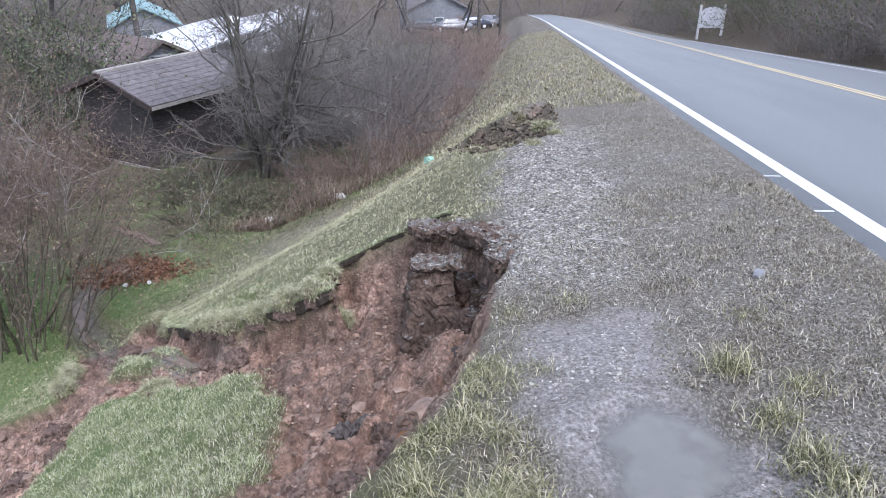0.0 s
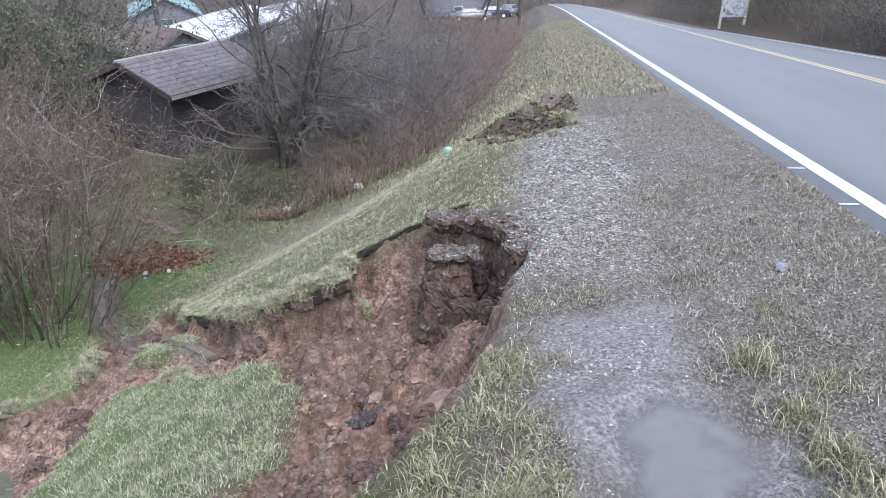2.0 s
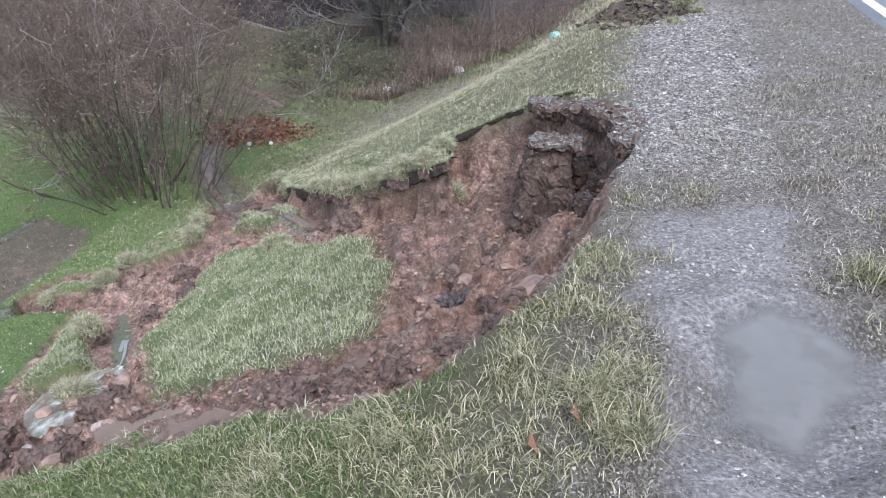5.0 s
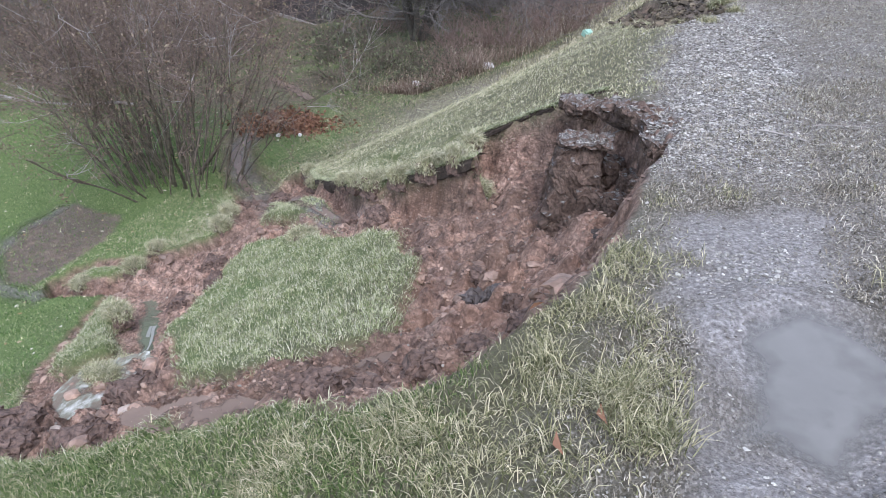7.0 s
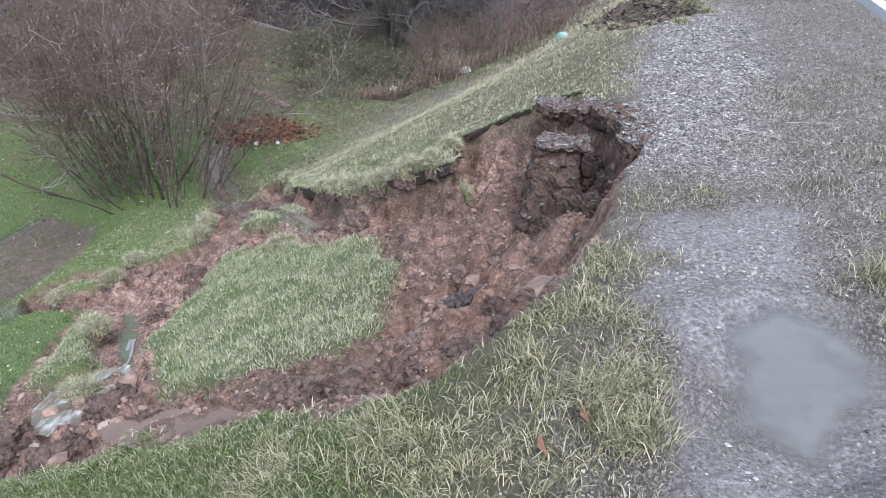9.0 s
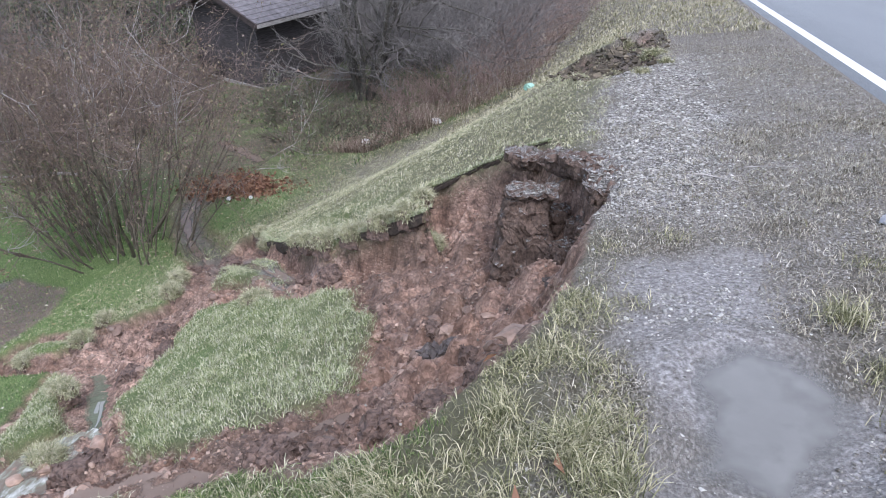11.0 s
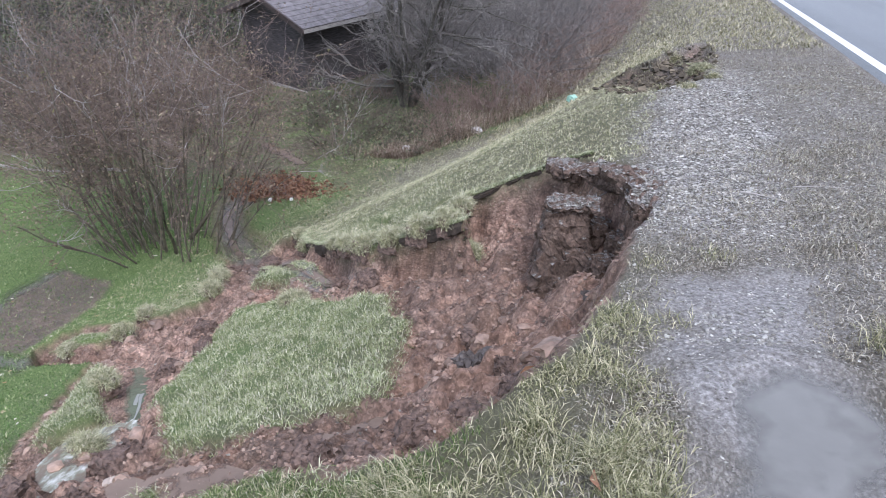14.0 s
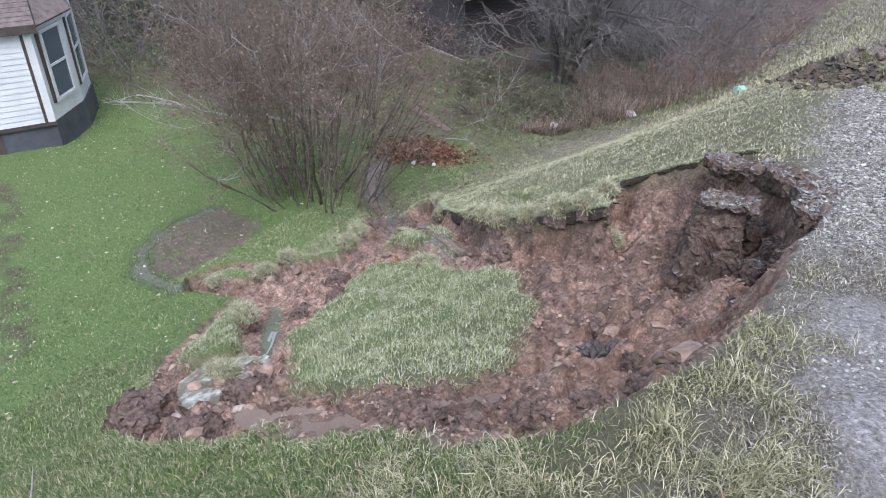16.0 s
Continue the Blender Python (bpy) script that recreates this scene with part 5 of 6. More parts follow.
def mobile_home():
    m = pose(-14.16, 8.07, -5.09, 0, 0, -29.3)
    h = empty("mobile_home", "white-sided mobile home with brown shingle roof", "house", m)
    plan = [(0, 0), (-1.0, 0.66), (-2.1, 0.95), (-3.3, 0.62), (-4.2, 0)]
    skirt, eave = 0.66, 2.62
    courses("siding_board", ((0, -9.5, skirt), (0, -0.14, skirt), (0, -0.14, eave), (0, -9.5, eave)), 17, WHITE_SIDING, h, 0.004, 0.02)
    boxed("skirting", (-4.15, -9.5, -0.8), (-0.03, 0.0, skirt - 0.06), SKIRT, h, "slate-grey skirting")
    boxed("floor_band", (-0.1, -9.5, skirt - 0.08), (0.035, 0.02, skirt), DARK_TRIM, h)
    boxed("body", (-4.15, -9.5, skirt), (-0.03, -0.02, eave), WHITE_SIDING, h)
    boxed("corner_post", (-0.02, -0.14, skirt), (0.04, 0.0, eave), WHITE_TRIM, h)
    boxed("corner_post", (-0.01, -0.20, skirt), (0.035, -0.14, eave), DARK_TRIM, h, "dark brown corner strip")
    for y in (-1.05, -3.3, -5.6):
        boxed("skirting_panel", (-0.03, y - 0.35, -0.8), (-0.02, y, skirt - 0.09), DARK_TRIM, h, "darker skirting panel")
    bm, bs = bmesh.new(), bmesh.new()
    for b, z0, z1, grow in ((bm, skirt, eave, 1.0), (bs, -0.6, skirt, 1.06)):
        ring = [[b.verts.new((x * grow if i else x, y * grow, z)) for i, (x, y) in enumerate(plan)] for z in (z0, z1)]
        for i in range(4):
            b.faces.new((ring[0][i], ring[0][i + 1], ring[1][i + 1], ring[1][i]))
        b.faces.new(ring[1]), b.faces.new(ring[0][::-1])
        b.faces.new((ring[0][0], ring[1][0], ring[1][4], ring[0][4]))
    part("bay_wall", bm, WHITE_TRIM, h, "white bay end")
    part("bay_skirting", bs, SKIRT, h, "slate-grey skirting")
    for (ax, ay), (bx, by), f0, f1 in ((plan[0], plan[1], 0.22, 0.80), (plan[1], plan[2], 0.2, 0.8)):
        lerp = lambda f: (ax + (bx - ax) * f, ay + (by - ay) * f)
        p, q = lerp(f0), lerp(f1)
        window(h, p, q, 1.05, 2.42)
        u = Vector((bx - ax, by - ay, 0)).normalized()
        mm = Matrix(((u.x, u.y, 0, p[0]), (u.y, -u.x, 0, p[1]), (0, 0, 1, 0), (0, 0, 0, 1)))
        boxed("shutter", (-0.15, 0.0, 1.0), (-0.07, 0.035, 2.46), DARK_TRIM, h, "brown shutter", mm)
    rz = 3.55
    for sgn, c in ((1, ((0.14, -9.8, eave), (0.14, 0.12, eave), (-2.1, 0.12, rz), (-2.1, -9.8, rz))), (-1, ((-4.4, 0.12, eave), (-4.4, -9.8, eave), (-2.1, -9.8, rz), (-2.1, 0.12, rz)))):
        slab("roof_deck", c, 0.06, DARK_TRIM, h)
        nrm = (Vector(c[1]) - Vector(c[0])).cross(Vector(c[3]) - Vector(c[0])).normalized() * 0.062
        courses("shingle_course", [tuple(Vector(p) + nrm) for p in c], 16, BROWN_SHINGLE, h, 0.02, 0.018)
    for c in (((0.14, 0.12, eave), (-1.0, 0.85, eave), (-2.1, 0.12, rz), (-2.1, 0.119, rz)), ((-1.0, 0.85, eave), (-3.3, 0.85, eave), (-2.1, 0.12, rz), (-2.101, 0.12, rz)), ((-3.3, 0.85, eave), (-4.4, 0.12, eave), (-2.1, 0.12, rz), (-2.1, 0.121, rz))):
        slab("hip_roof", c, 0.06, BROWN_SHINGLE, h)
    boxed("fascia", (0.13, -9.8, eave - 0.10), (0.17, 0.13, eave + 0.06), DARK_TRIM, h)
    boxed("soffit", (-0.02, -9.8, eave - 0.03), (0.13, 0.10, eave), WHITE_TRIM, h)


mobile_home()


def far_house(name, label, x, y, turn, w, l, h, rise, wall, roof, over=0.4, windows=3):
    o = empty(name, label, "house", stand(x, y, turn, -0.1))
    boxed("wall", (-w / 2, -l / 2, -1.3), (w / 2, l / 2, h), wall, o)
    for y0 in (-l / 2, l / 2 - 0.1):
        bm = bmesh.new()
        v = [bm.verts.new(p) for p in ((-w / 2, y0, h), (w / 2, y0, h), (0, y0, h + rise - 0.05), (-w / 2, y0 + 0.1, h), (w / 2, y0 + 0.1, h), (0, y0 + 0.1, h + rise - 0.05))]
        for f in ((0, 1, 2), (5, 4, 3), (0, 3, 4, 1), (1, 4, 5, 2), (2, 5, 3, 0)):
            bm.faces.new([v[k] for k in f])
        part("gable", bm, wall, o)
    k = 1 + over / (w / 2)
    for c in (((w / 2 * k, -l / 2 - over, h - rise * (k - 1)), (w / 2 * k, l / 2 + over, h - rise * (k - 1)), (0, l / 2 + over, h + rise), (0, -l / 2 - over, h + rise)), ((-w / 2 * k, l / 2 + over, h - rise * (k - 1)), (-w / 2 * k, -l / 2 - over, h - rise * (k - 1)), (0, -l / 2 - over, h + rise), (0, l / 2 + over, h + rise))):
        slab("roof", c, 0.12, roof, o)
    for i in range(windows):
        t = -l / 2 + l * (i + 0.7) / (windows + 0.4)
        window(o, (w / 2 + 0.004, t - 0.4), (w / 2 + 0.004, t + 0.4), 1.0, 2.0)
    window(o, (-0.5, -l / 2 - 0.004), (0.5, -l / 2 - 0.004), 1.0, 2.0)
    return o


far_house("house", "grey-sided house with a low brown shingle roof", -18.9, 28.8, 30, 3.0, 4.2, 1.9, 0.75, GREY_SIDING, BROWN_SHINGLE, windows=2)
far_house("house_annexe", "low brown-roofed annexe beside the grey house", -17.0, 31.0, 60, 2.8, 3.6, 1.9, 0.7, GREY_SIDING, BROWN_SHINGLE, windows=2)
far_house("trailer", "long trailer with a white metal roof", -18.3, 39.0, -2, 4.0, 11.0, 2.1, 0.45, GREY_SIDING, WHITE_ROOF, windows=4)
far_house("trailer", "trailer home with a white metal roof", -20.6, 56.0, -8, 4.2, 14.0, 2.2, 0.5, WHITE_SIDING, WHITE_ROOF, windows=5)
far_house("house", "grey house with a covered porch beyond the parked cars", -11.0, 95.0, 15, 8.0, 10.0, 2.8, 2.0, GREY_SIDING, SHINGLE, windows=3)
far_house("shed", "small building under a blue-green metal roof", -33.0, 62.0, 30, 5.0, 8.0, 2.4, 1.3, GREY_SIDING, TARP, windows=1)


def pole(x, y, high, label, lamp=False):
    p = empty("utility_pole", label, "pole", stand(x, y), "utility poles")
    limb_mesh("shaft", [(np.array([[(0, 0, -0.4), (0, 0, high * 0.5), (0.05, 0, high)]]), np.array([[0.15, 0.13, 0.10]]))], BARK_DARK, p, "", 10)
    boxed("crossarm", (-1.1, -0.06, high - 0.7), (1.1, 0.06, high - 0.58), BARK_DARK, p)
    for k in (-1, -0.4, 0.4, 1):
        boxed("insulator", (k - 0.03, -0.03, high - 0.58), (k + 0.03, 0.03, high - 0.44), SKIRT, p)


pole(-17.6, 32.5, 9.0, "dark wooden utility pole behind the shed")
pole(-3.1, 58.0, 9.5, "weathered wooden utility pole beside the road")
pole(-1.6, 66.0, 9.5, "weathered wooden utility pole beside the road")


def car(x, y, turn, paint, label):
    up = LAND.to_3x3().to_4x4()
    c = empty("car", label, "car", Matrix.Translation(LAND @ Vector((x, y, float(ground_z(x, y))))) @ up @ pose(0, 0, 0, 0, 0, turn), "parked cars")
    prof = [(-2.2, 0.35), (-2.25, 0.75), (-1.9, 0.92), (-1.35, 0.98), (-0.75, 1.42), (0.75, 1.45), (1.45, 1.02), (2.1, 0.95), (2.25, 0.7), (2.2, 0.35)]
    bm = bmesh.new()
    rows = [[bm.verts.new((px, side * (0.86 if pz < 1.1 else 0.66), pz)) for px, pz in prof] for side in (-1, 1)]
    for i in range(len(prof)):
        j = (i + 1) % len(prof)
        bm.faces.new((rows[0][i], rows[0][j], rows[1][j], rows[1][i]))
    bm.faces.new(rows[0]), bm.faces.new(rows[1][::-1])
    bmesh.ops.bevel(bm, geom=list(bm.edges), offset=0.05, segments=2, affect="EDGES")
    part("body", bm, paint, c, "", True)
    for side in (-1, 1):
        slab("side_window", ((-1.15, side * 0.845, 1.0), (1.25, side * 0.845, 1.03), (0.72, side * 0.69, 1.38), (-0.7, side * 0.69, 1.36)), 0.02 * -side, GLASS, c)
    slab("windscreen", ((1.47, -0.7, 1.04), (1.47, 0.7, 1.04), (0.80, 0.58, 1.42), (0.80, -0.58, 1.42)), 0.02, GLASS, c)
    for wx in (-1.4, 1.4):
        for side in (-1, 1):
            bm = bmesh.new()
            bmesh.ops.create_cone(bm, cap_ends=True, segments=16, radius1=0.33, radius2=0.33, depth=0.22, matrix=pose(wx, side * 0.78, 0.33, 90, 0, 0))
            wheel = part("wheel", bm, DARK_TRIM, c)
            bm = bmesh.new()
            bmesh.ops.create_cone(bm, cap_ends=True, segments=12, radius1=0.19, radius2=0.17, depth=0.03, matrix=pose(wx, side * 0.90, 0.33, 90, 0, 0))
            part("rim", bm, WHITE_TRIM, wheel, "pale wheel rim")


SILVER = simple("silver_paint", (0.30, 0.31, 0.33), (0.40, 0.41, 0.43), 2, 0.3, None, metal=0.3)
NAVY = simple("dark_blue_paint", (0.05, 0.06, 0.085), (0.08, 0.09, 0.12), 2, 0.3, None)
car(-7.2, 80.0, 12, SILVER, "silver parked car by the roadside house")
car(-5.6, 88.0, 20, NAVY, "dark blue parked car by the roadside house")
car(-3.6, 92.0, 75, SILVER, "pale parked car near the road")
car(-10.5, 82.0, 5, NAVY, "dark parked car on the gravel lot")

# ---- sign across the road: white posts, arched panel
sgn = empty("sign", "weathered white sign panel between white posts", "sign", stand(11.5, 45.5, 12))
for x in (-0.75, 0.75):
    boxed("post", (x - 0.06, -0.06, -0.3), (x + 0.06, 0.06, 1.95), WHITE_TRIM, sgn, bevel=0.01)
bm = bmesh.new()
outline = [(-0.69, 0.62), (0.69, 0.62), (0.69, 1.45)] + [(0.69 * math.cos(a), 1.45 + 0.38 * math.sin(a)) for a in np.linspace(0.25, math.pi - 0.25, 9)] + [(-0.69, 1.45)]
front, rear = [bm.verts.new((x, -0.03, z)) for x, z in outline], [bm.verts.new((x, 0.03, z)) for x, z in outline]
bm.faces.new(front), bm.faces.new(rear[::-1])
for i in range(len(outline)):
    j = (i + 1) % len(outline)
    bm.faces.new((front[i], rear[i], rear[j], front[j]))
part("panel", bm, simple("grey_white_panel", (0.66, 0.69, 0.74), (0.80, 0.83, 0.88), 3, 0.6, None), sgn, "grey-white arched panel")

# ---- the block of earth left standing at the head of the slip
def rough_block(name, label, x, y, z0, z1, sx, sy, turn, mat, seed, cuts=7, rough=0.07, parent=None, flare=-0.25):
    """A torn lump: a rounded box broken up at three scales."""
    bm = bmesh.new()
    bmesh.ops.create_cube(bm, size=1.0)
    bmesh.ops.subdivide_edges(bm, edges=list(bm.edges), cuts=cuts, use_grid_fill=True)
    for v in bm.verts:
        round_off = 1.0 - 0.30 * max(0.0, v.co.length - 0.5)
        p = Vector((v.co.x * sx * (1.1 + flare * v.co.z), v.co.y * sy * (1.1 + flare * v.co.z), v.co.z * (z1 - z0))) * round_off
        q = Vector((seed, seed * 0.7, 0))
        size = max(sx, 0.05)
        v.co = p + (noise.noise_vector(p * (1.6 / size) + q) * 0.55 + noise.noise_vector(p * (5.0 / size) + q) * 0.5 + noise.noise_vector(p * (13.0 / size) + q) * 0.35) * rough
    o = part(name, bm, mat, parent, label)
    o.matrix_basis = (Matrix() if parent else LAND) @ pose(x, y, (z0 + z1) / 2, 0, 0, turn)
    return o


EARTH = simple("damp_dark_earth", (0.055, 0.038, 0.031), (0.25, 0.172, 0.138), 30, 0.75, (0.8, 0.03))
GREY_CLAY = simple("grey_clay", (0.065, 0.054, 0.049), (0.16, 0.135, 0.122), 30, 0.45, (0.7, 0.02))


def crusted_earth():
    """Torn earth, dark in the face, with pale gravel trodden into what lies flat."""
    m, n, l, b = material("crusted_earth")
    fine, mid = noise_node(n, l, 34, 6, 0.65), noise_node(n, l, 7, 4, 0.6)
    soil = mixed(n, l, mid, ramp(n, l, fine, [(0.3, (0.022, 0.017, 0.014)), (0.7, (0.10, 0.075, 0.060))]), ramp(n, l, fine, [(0.3, (0.085, 0.060, 0.047)), (0.7, (0.36, 0.255, 0.205))]))
    chips, gaps = chip_node(n, l, 120)
    stony = mixed(n, l, gaps, (0.05, 0.043, 0.037), ramp(n, l, chips, [(0.0, (0.12, 0.11, 0.10)), (0.5, (0.27, 0.26, 0.24)), (1.0, (0.46, 0.45, 0.43))]))
    g, xyz = n.new("ShaderNodeNewGeometry"), n.new("ShaderNodeSeparateXYZ")
    l.new(g.outputs["True Normal"], xyz.inputs["Vector"])
    l.new(mixed(n, l, ramp(n, l, xyz.outputs["Z"], [(0.80, (0, 0, 0)), (0.93, (1, 1, 1))]), soil, stony), b.inputs["Base Color"])
    b.inputs["Roughness"].default_value, b.inputs["Specular IOR Level"].default_value = 0.8, 0.3
    bump(n, l, b, fine, 0.9, 0.03)
    return m


CRUSTED = crusted_earth()


def crust_on(parent, x, y, z, rx, ry, turn, n, low=0.006, high=0.02):
    """Gravel lying on a slab's top."""
    a, r = RNG.uniform(0, 2 * np.pi, n), np.sqrt(RNG.random(n))
    c, s = math.cos(radians(turn)), math.sin(radians(turn))
    u, v = rx * r * np.cos(a), ry * r * np.sin(a)
    ob = lumps("crust", x + u * c - v * s, y + u * s + v * c, RNG.uniform(low, high, n), STONE, "pale gravel crust", "", 0.5, z=z + RNG.normal(0, 0.010, n))
    ob.matrix_basis = Matrix()
    ob.parent = parent


block = empty("earth_block", "standing block of dark earth capped with gravel", "earth", Matrix())
block.matrix_world = LAND
rough_block("earth", "", -0.66, 5.42, -1.40, -0.53, 0.42, 0.36, 12, CRUSTED, 3.0, 22, 0.09, block, -0.45)
rough_block("cap", "pale gravel-crusted slab", -0.62, 5.38, -0.55, -0.495, 0.36, 0.25, 14, CRUSTED, 5.0, 20, 0.07, block, 0.2)
crust_on(block, -0.62, 5.38, -0.505, 0.21, 0.13, 14, 240, 0.005, 0.015)
for x, y, z1, thick, sx, sy, turn, seed in ((-0.36, 5.92, -0.35, 0.16, 0.36, 0.34, -20, 8.0), (-0.14, 5.50, -0.25, 0.14, 0.36, 0.42, 30, 12.0), (-0.03, 4.98, -0.23, 0.12, 0.26, 0.44, 10, 15.0), (-0.72, 6.40, -0.50, 0.16, 0.40, 0.30, 40, 19.0)):
    lip = empty("overhang", "overhanging lip of gravelly earth at the scarp", "earth", Matrix(), "scarp lips")
    lip.matrix_world = LAND
    rough_block("slab", "", x, y, z1 - thick, z1, sx, sy, turn, CRUSTED, seed, 18, 0.085, lip, 0.25)
    crust_on(lip, x, y, z1 - 0.012, sx * 0.46, sy * 0.46, turn, 200)
for x, y, z, s, seed in ((-0.30, 5.12, -0.92, 0.22, 21), (-0.20, 5.35, -0.80, 0.20, 23), (-0.38, 5.72, -0.85, 0.24, 25), (-0.12, 4.88, -0.62, 0.16, 27), (-0.85, 5.98, -1.0, 0.2, 29)):
    tagged(rough_block("clod", "dark earth clod wedged under the scarp lip", x, y, z - s * 0.6, z + s * 0.4, s, s * 0.8, 40 * seed, CRUSTED, seed, 9, 0.28 * s), category="clod", group="clods in the slip")
roots = sprout(np.array([(-0.30, 5.85, -0.52), (-0.45, 5.95, -0.50), (-0.05, 5.2, -0.36)]), np.array([(-0.7, -0.5, -0.05), (-0.6, -0.7, -0.3), (-0.6, -0.2, -0.3)]), np.array([0.42, 0.25, 0.2]), np.array([0.007, 0.004, 0.004]), 6, 0.12, -0.04)
for i in range(3):
    tagged(limb_mesh("root", [(roots[0][i:i + 1], roots[1][i:i + 1])], BARK_PALE, None, "", 5), "thin pale root hanging from the torn scarp", "root", "hanging roots")
for x, y, s, mat, label in ((-1.05, 4.05, 0.22, GREY_CLAY, "dark grey clay clod in the mud"), (-0.92, 3.95, 0.16, GREY_CLAY, "dark grey clay clod in the mud"), (-0.72, 3.62, 0.15, EARTH, "brown earth clod lying in the mud"), (-1.2, 4.4, 0.14, EARTH, "brown earth clod lying in the mud"),
                            (-0.95, 2.55, 0.18, EARTH, "brown earth clod lying in the mud"), (-1.15, 2.35, 0.2, EARTH, "brown earth clod lying in the mud"), (-1.5, 2.45, 0.2, EARTH, "brown earth clod lying in the mud"), (-0.55, 3.05, 0.18, EARTH, "brown earth clod lying in the mud"), (-0.75, 2.75, 0.14, EARTH, "brown earth clod lying in the mud"),
                            (-4.3, 2.75, 0.34, EARTH, "large wet earth clod at the foot of the slip"), (-4.05, 2.6, 0.26, EARTH, "large wet earth clod at the foot of the slip"), (-4.65, 3.05, 0.28, EARTH, "large wet earth clod at the foot of the slip"), (-3.35, 2.55, 0.3, EARTH, "large wet earth clod at the foot of the slip"), (-3.55, 3.25, 0.3, EARTH, "large wet earth clod at the foot of the slip"),
                            (-5.15, 8.1, 0.3, EARTH, "dark earth clod by the water"), (-5.7, 8.45, 0.35, EARTH, "dark earth clod by the water"), (-6.1, 8.6, 0.3, EARTH, "dark earth clod by the water"), (-2.6, 5.75, 0.2, EARTH, "brown earth clod lying in the mud"), (-3.1, 6.25, 0.18, EARTH, "brown earth clod lying in the mud"),
                            (-4.35, 5.4, 0.22, EARTH, "brown earth clod lying in the mud"), (-4.5, 5.0, 0.2, EARTH, "brown earth clod lying in the mud"), (-4.75, 5.9, 0.22, EARTH, "brown earth clod lying in the mud"), (-0.35, 4.45, 0.14, GREY_CLAY, "grey stone at the scarp's foot"), (-0.5, 4.2, 0.12, EARTH, "brown earth clod lying in the mud")):
    z = float(ground_z(x, y))
    tagged(rough_block("clod", label, x, y, z - 0.4 * s, z + 0.32 * s, s, s * 0.85, 57 * x + 31 * y, mat, 3 * x + y, 9, 0.30 * s), category="clod", group="clods in the slip")

# ---- the torn mat of roots and topsoil that overhangs the slip
def torn_mat(line, seed, thick=0.07):
    """A ragged strip along the rim: its back lies in the bank, its front juts out."""
    pts = []
    for (ax, ay), (bx, by) in zip(line[:-1], line[1:]):
        k = max(2, int(math.hypot(bx - ax, by - ay) / 0.03))
        pts += [(ax + (bx - ax) * i / k, ay + (by - ay) * i / k) for i in range(k)]
    pts = np.array(pts)
    t = np.gradient(pts, axis=0)
    t /= np.linalg.norm(t, axis=1, keepdims=True) + 1e-9
    for _ in range(4):
        t[1:-1] = (t[:-2] + t[1:-1] + t[2:]) / 3
    side = np.stack([-t[:, 1], t[:, 0]], -1)
    probe = inside(SLUMP, pts[:, 0] + 0.1 * side[:, 0], pts[:, 1] + 0.1 * side[:, 1]) - inside(SLUMP, pts[:, 0] - 0.1 * side[:, 0], pts[:, 1] - 0.1 * side[:, 1])
    side = side * np.sign(np.median(probe))
    s = np.arange(len(pts)) * 0.03
    pts = pts + side * (0.12 * fbm(s, s * 0 + 7, 1.3, 3, seed + 20) - 0.02)[:, None]
    jut = 0.05 + 0.07 * fbm(s, s * 0, 2.2, 3, seed) + 0.03 * fbm(s, s * 0, 11.0, 2, seed + 1)
    deep = thick * (1 + 0.6 * fbm(s, s * 0 + 2, 3.0, 3, seed + 2))
    rows = []
    for reach, drop in ((-0.16, 0.03), (-0.04, -0.012), (0.6, 0.0), (1.0, 0.45), (0.85, 1.0), (0.2, 1.15), (-0.16, 1.2)):
        q = pts + side * (np.where(reach > 0, reach * jut, reach))[:, None] if reach > 0 else pts + side * reach
        wob = 0.014 * np.stack([fbm(s, s * 0 + 9 * drop + k, 14.0, 2, seed + 5 + k) for k in range(3)], -1)
        rows.append(np.concatenate([q, (lie(pts[:, 0], pts[:, 1]) + 0.02 - drop * (deep if drop > 0.1 else 1))[:, None]], -1) + wob)
    v = np.stack(rows, 1)
    i = np.arange(v.shape[0] * 7).reshape(-1, 7)
    f = np.stack([i[:-1, :-1], i[:-1, 1:], i[1:, 1:], i[1:, :-1]], -1).reshape(-1, 4)
    ob = tagged(mesh_from("torn_turf_mat", v.reshape(-1, 3), f, HUMUS), "ragged dark edge of torn topsoil and roots", "turf", "torn turf mats")
    n = 70 * len(pts)
    k, r = RNG.integers(0, len(pts), n), RNG.uniform(-0.16, 1.0, n)
    q = pts[k] + side[k] * np.where(r > 0, r * jut[k], r)[:, None]
    bv, bf = blade_arrays(q[:, 0], q[:, 1], lie(pts[k, 0], pts[k, 1]) + 0.022, RNG.uniform(0.025, 0.075, n), RNG.uniform(0.003, 0.006, n), np.full(n, 1.15), 2.4)
    blades = mesh_from("grass", bv, bf, PALE_TURF, ob)
    blades.matrix_parent_inverse = Matrix()
    tagged(blades, kind="stuff")


HUMUS = simple("dark_topsoil", (0.022, 0.017, 0.013), (0.10, 0.075, 0.058), 40, 0.85, (0.8, 0.02))
torn_mat([(-0.62, 6.45), (-0.95, 6.62), (-1.8, 6.75)], 501)
torn_mat([(-1.62, 5.85), (-2.33, 6.05), (-2.9, 6.3), (-3.6, 7.1), (-4.3, 7.9), (-5.0, 8.8)], 521, 0.12)

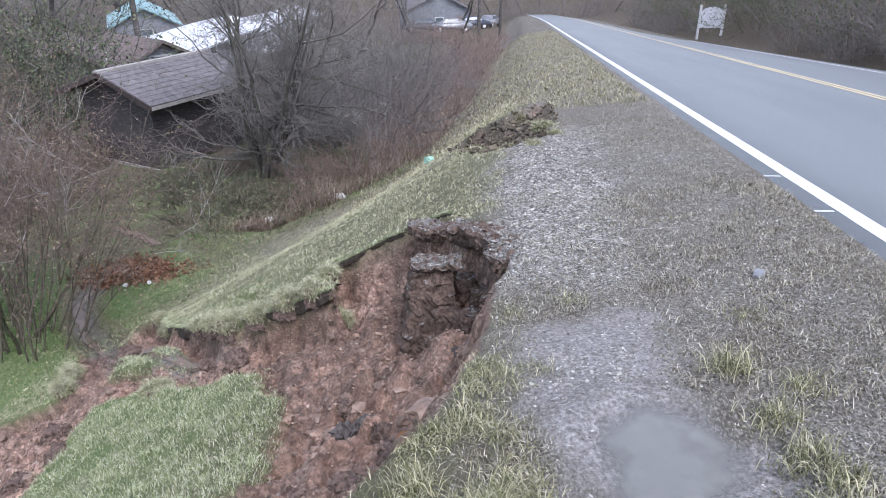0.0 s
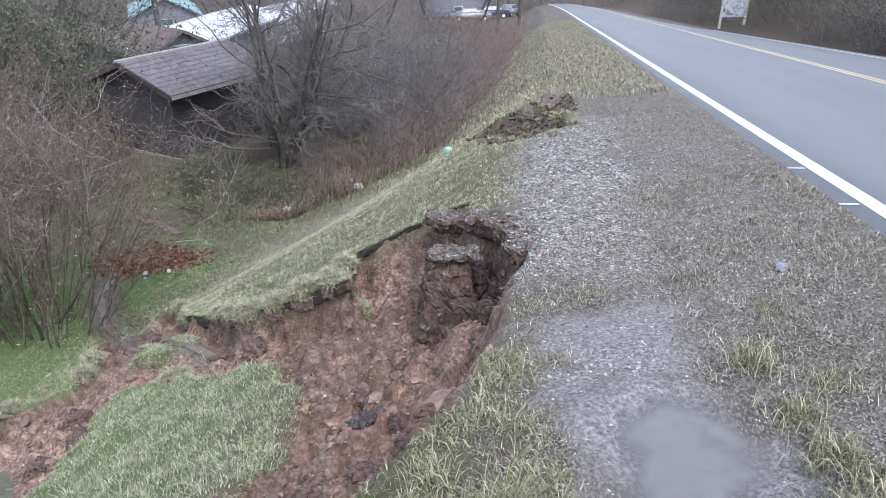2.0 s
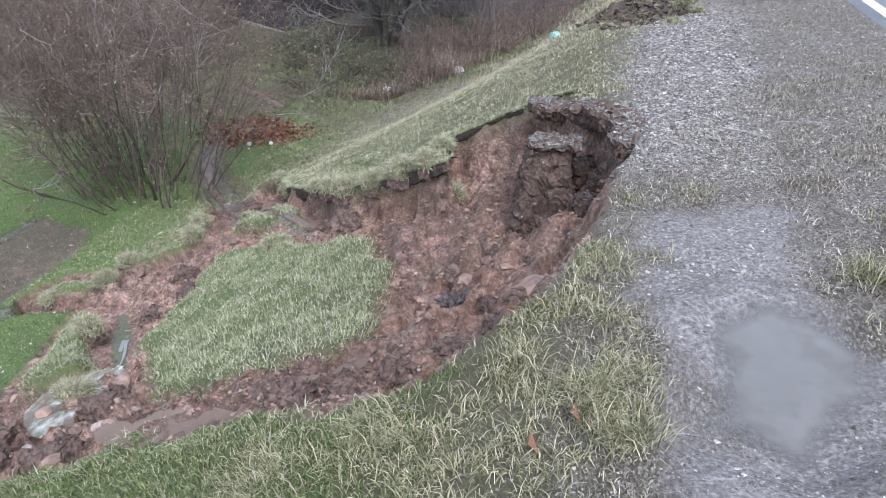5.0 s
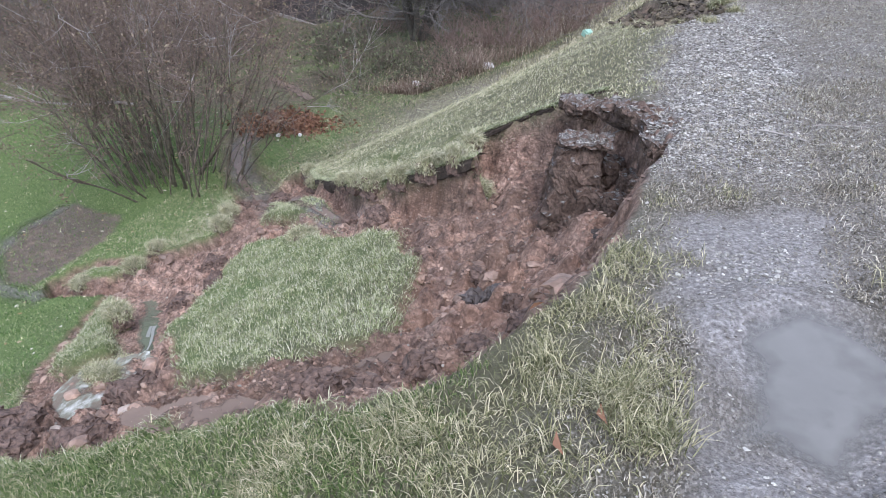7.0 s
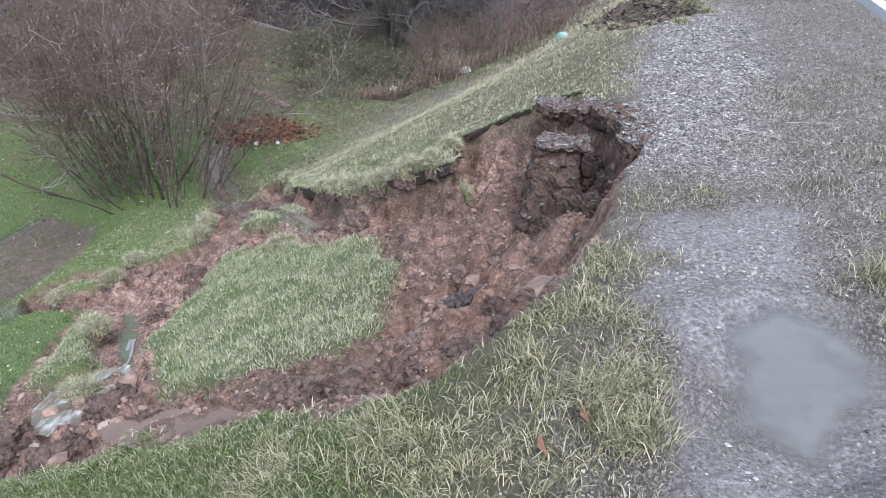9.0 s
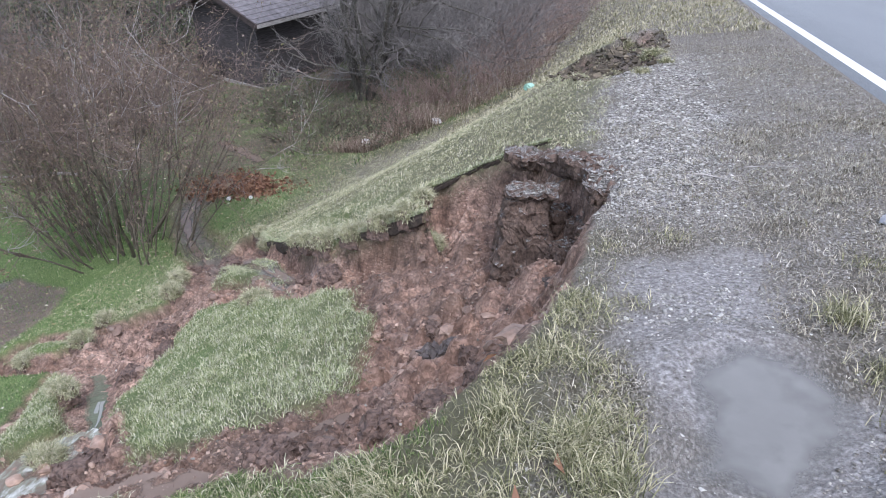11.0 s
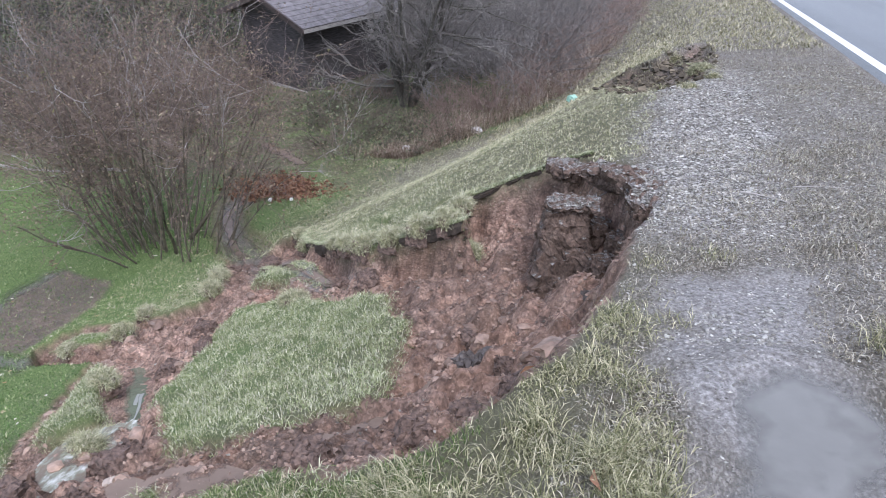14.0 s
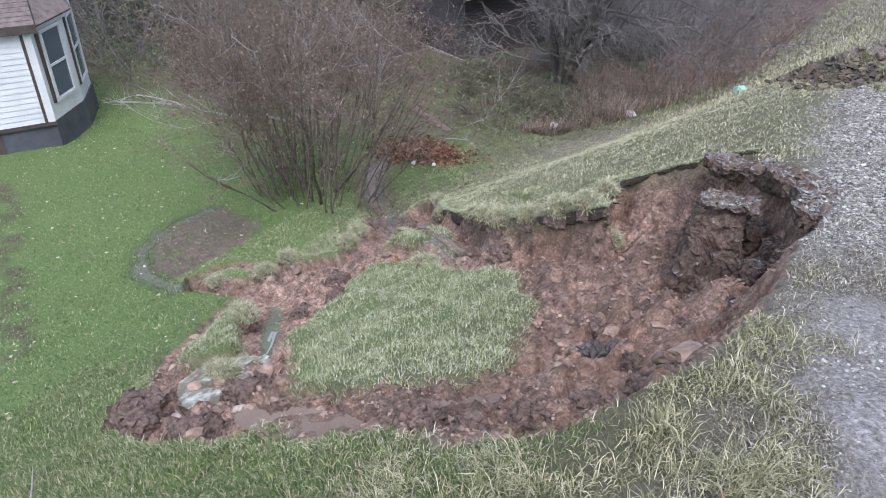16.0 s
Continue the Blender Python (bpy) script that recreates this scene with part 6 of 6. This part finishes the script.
# ---- lumps of turf hanging at the torn edge
def turf_clod(x, y, s, lift, label):
    g = float(ground_z(x, y)) + lift
    c = empty("turf_clod", label, "turf", LAND @ pose(x, y, g, 0, 0, 40 * x), "turf clods")
    s = s * 0.85
    rough_block("earth", "", 0, 0, -0.5 * s, 0.10 * s, s * 0.85, s * 0.62, 0, EARTH, 7 * x, 7, 0.14 * s, c)
    n = int(5200 * s)
    a, r = RNG.uniform(0, 2 * np.pi, n), np.sqrt(RNG.random(n))
    gx, gy = 0.56 * s * r * np.cos(a), 0.44 * s * r * np.sin(a)
    gz = 0.17 * s - 0.34 * s * r ** 3 + RNG.normal(0, 0.012, n)
    v, f = blade_arrays(gx, gy, gz, RNG.uniform(0.06, 0.15, n), RNG.uniform(0.004, 0.008, n), np.full(n, 1.2), 2.4)
    tagged(mesh_from("grass", v, f, BANK_TURF, c), kind="stuff")


for x, y, s, lift in ((0.45, 10.4, 0.4, 0.0), (-0.1, 9.7, 0.4, 0.0), (-0.6, 11.3, 0.45, 0.0), (0.3, 11.9, 0.4, 0.0), (-1.62, 6.02, 0.30, 0.02), (-1.85, 5.98, 0.34, 0.02), (-2.15, 6.08, 0.38, 0.03), (-2.5, 6.2, 0.34, 0.03), (-2.85, 6.38, 0.40, 0.02), (-3.2, 6.72, 0.36, 0.02), (-3.5, 7.05, 0.36, 0.02), (-1.85, 6.5, 0.28, 0.0), (-4.6, 8.25, 0.36, 0.04), (-5.1, 8.95, 0.34, 0.04),
                      (-4.25, 3.85, 0.34, 0.0), (-4.95, 4.55, 0.34, 0.02), (-4.15, 3.5, 0.3, 0.0), (-6.3, 6.25, 0.34, 0.0), (-6.9, 5.95, 0.32, 0.0), (-3.5, 5.85, 0.34, 0.0), (-5.5, 7.1, 0.36, 0.02), (-5.7, 7.6, 0.36, 0.02), (-6.3, 6.72, 0.3, 0.02)):
    turf_clod(x, y, s, lift, "lump of pale turf hanging at the torn edge")

# ---- litter
WHITE_PLASTIC = simple("white_plastic", (0.75, 0.75, 0.73), (0.86, 0.86, 0.85), 20, 0.4, None)
GREEN_PLASTIC = simple("pale_green_plastic", (0.28, 0.55, 0.40), (0.45, 0.70, 0.56), 20, 0.4, None)
for x, y, sx, sy, sz, mat, label in ((-3.98, 15.34, 0.24, 0.12, 0.08, WHITE_PLASTIC, "crumpled white plastic bag on the grass"), (-5.19, 13.94, 0.13, 0.11, 0.12, WHITE_PLASTIC, "white paper cup lying on the grass"), (-1.55, 12.75, 0.24, 0.12, 0.10, GREEN_PLASTIC, "pale green crushed bottle on the grass"),
                                     (-7.0, 11.2, 0.08, 0.06, 0.035, WHITE_PLASTIC, "scrap of white litter on the grass"), (-6.6, 11.3, 0.07, 0.05, 0.03, WHITE_PLASTIC, "scrap of white litter on the grass"), (1.52, 4.15, 0.09, 0.05, 0.01, SILVER, "flattened silvery wrapper on the shoulder")):
    z = float(ground_z(x, y)) + 0.02
    tagged(rough_block("litter", label, x, y, z - 0.02, z + sz, sx, sy, 40 * x, mat, x, 4, 0.25 * min(sx, sy)), category="litter", group="litter on the bank")
for x, y, a, s in ((-0.08, 1.9, 30, 0.04), (-0.45, 2.62, 100, 0.035), (-0.2, 1.75, 200, 0.035)):
    z = float(ground_z(x, y)) + 0.05
    tagged(leaf_mesh("dead_leaf", np.array([(x, y, z)]), (s, s + 0.01), RUST_LEAF), "single rust-brown oak leaf on the grass", "leaf", "fallen leaves")
sticks = sprout(np.array([(0.55, 4.9, -0.11), (0.9, 5.1, -0.1), (-3.6, 1.5, -2.0)]), np.array([(1, -0.12, 0.01), (1, 0.25, 0.0), (-1, 0.4, -0.4)]), np.array([0.4, 0.35, 0.8]), np.array([0.006, 0.005, 0.009]), 5, 0.05, 0.0)
for i in range(3):
    tagged(limb_mesh("stick", [(sticks[0][i:i + 1], sticks[1][i:i + 1])], BARK_PALE, None, "", 5), "thin bleached stick lying on the ground", "stick", "sticks")
# pale surveyor's marks sprayed on the asphalt
for y0 in (5.55, 6.75):
    strip("sprayed_mark", 2.33, 2.53, y0, y0 + 0.05, 0.004, FAINT_PAINT, "faint white sprayed mark on the asphalt", 4)
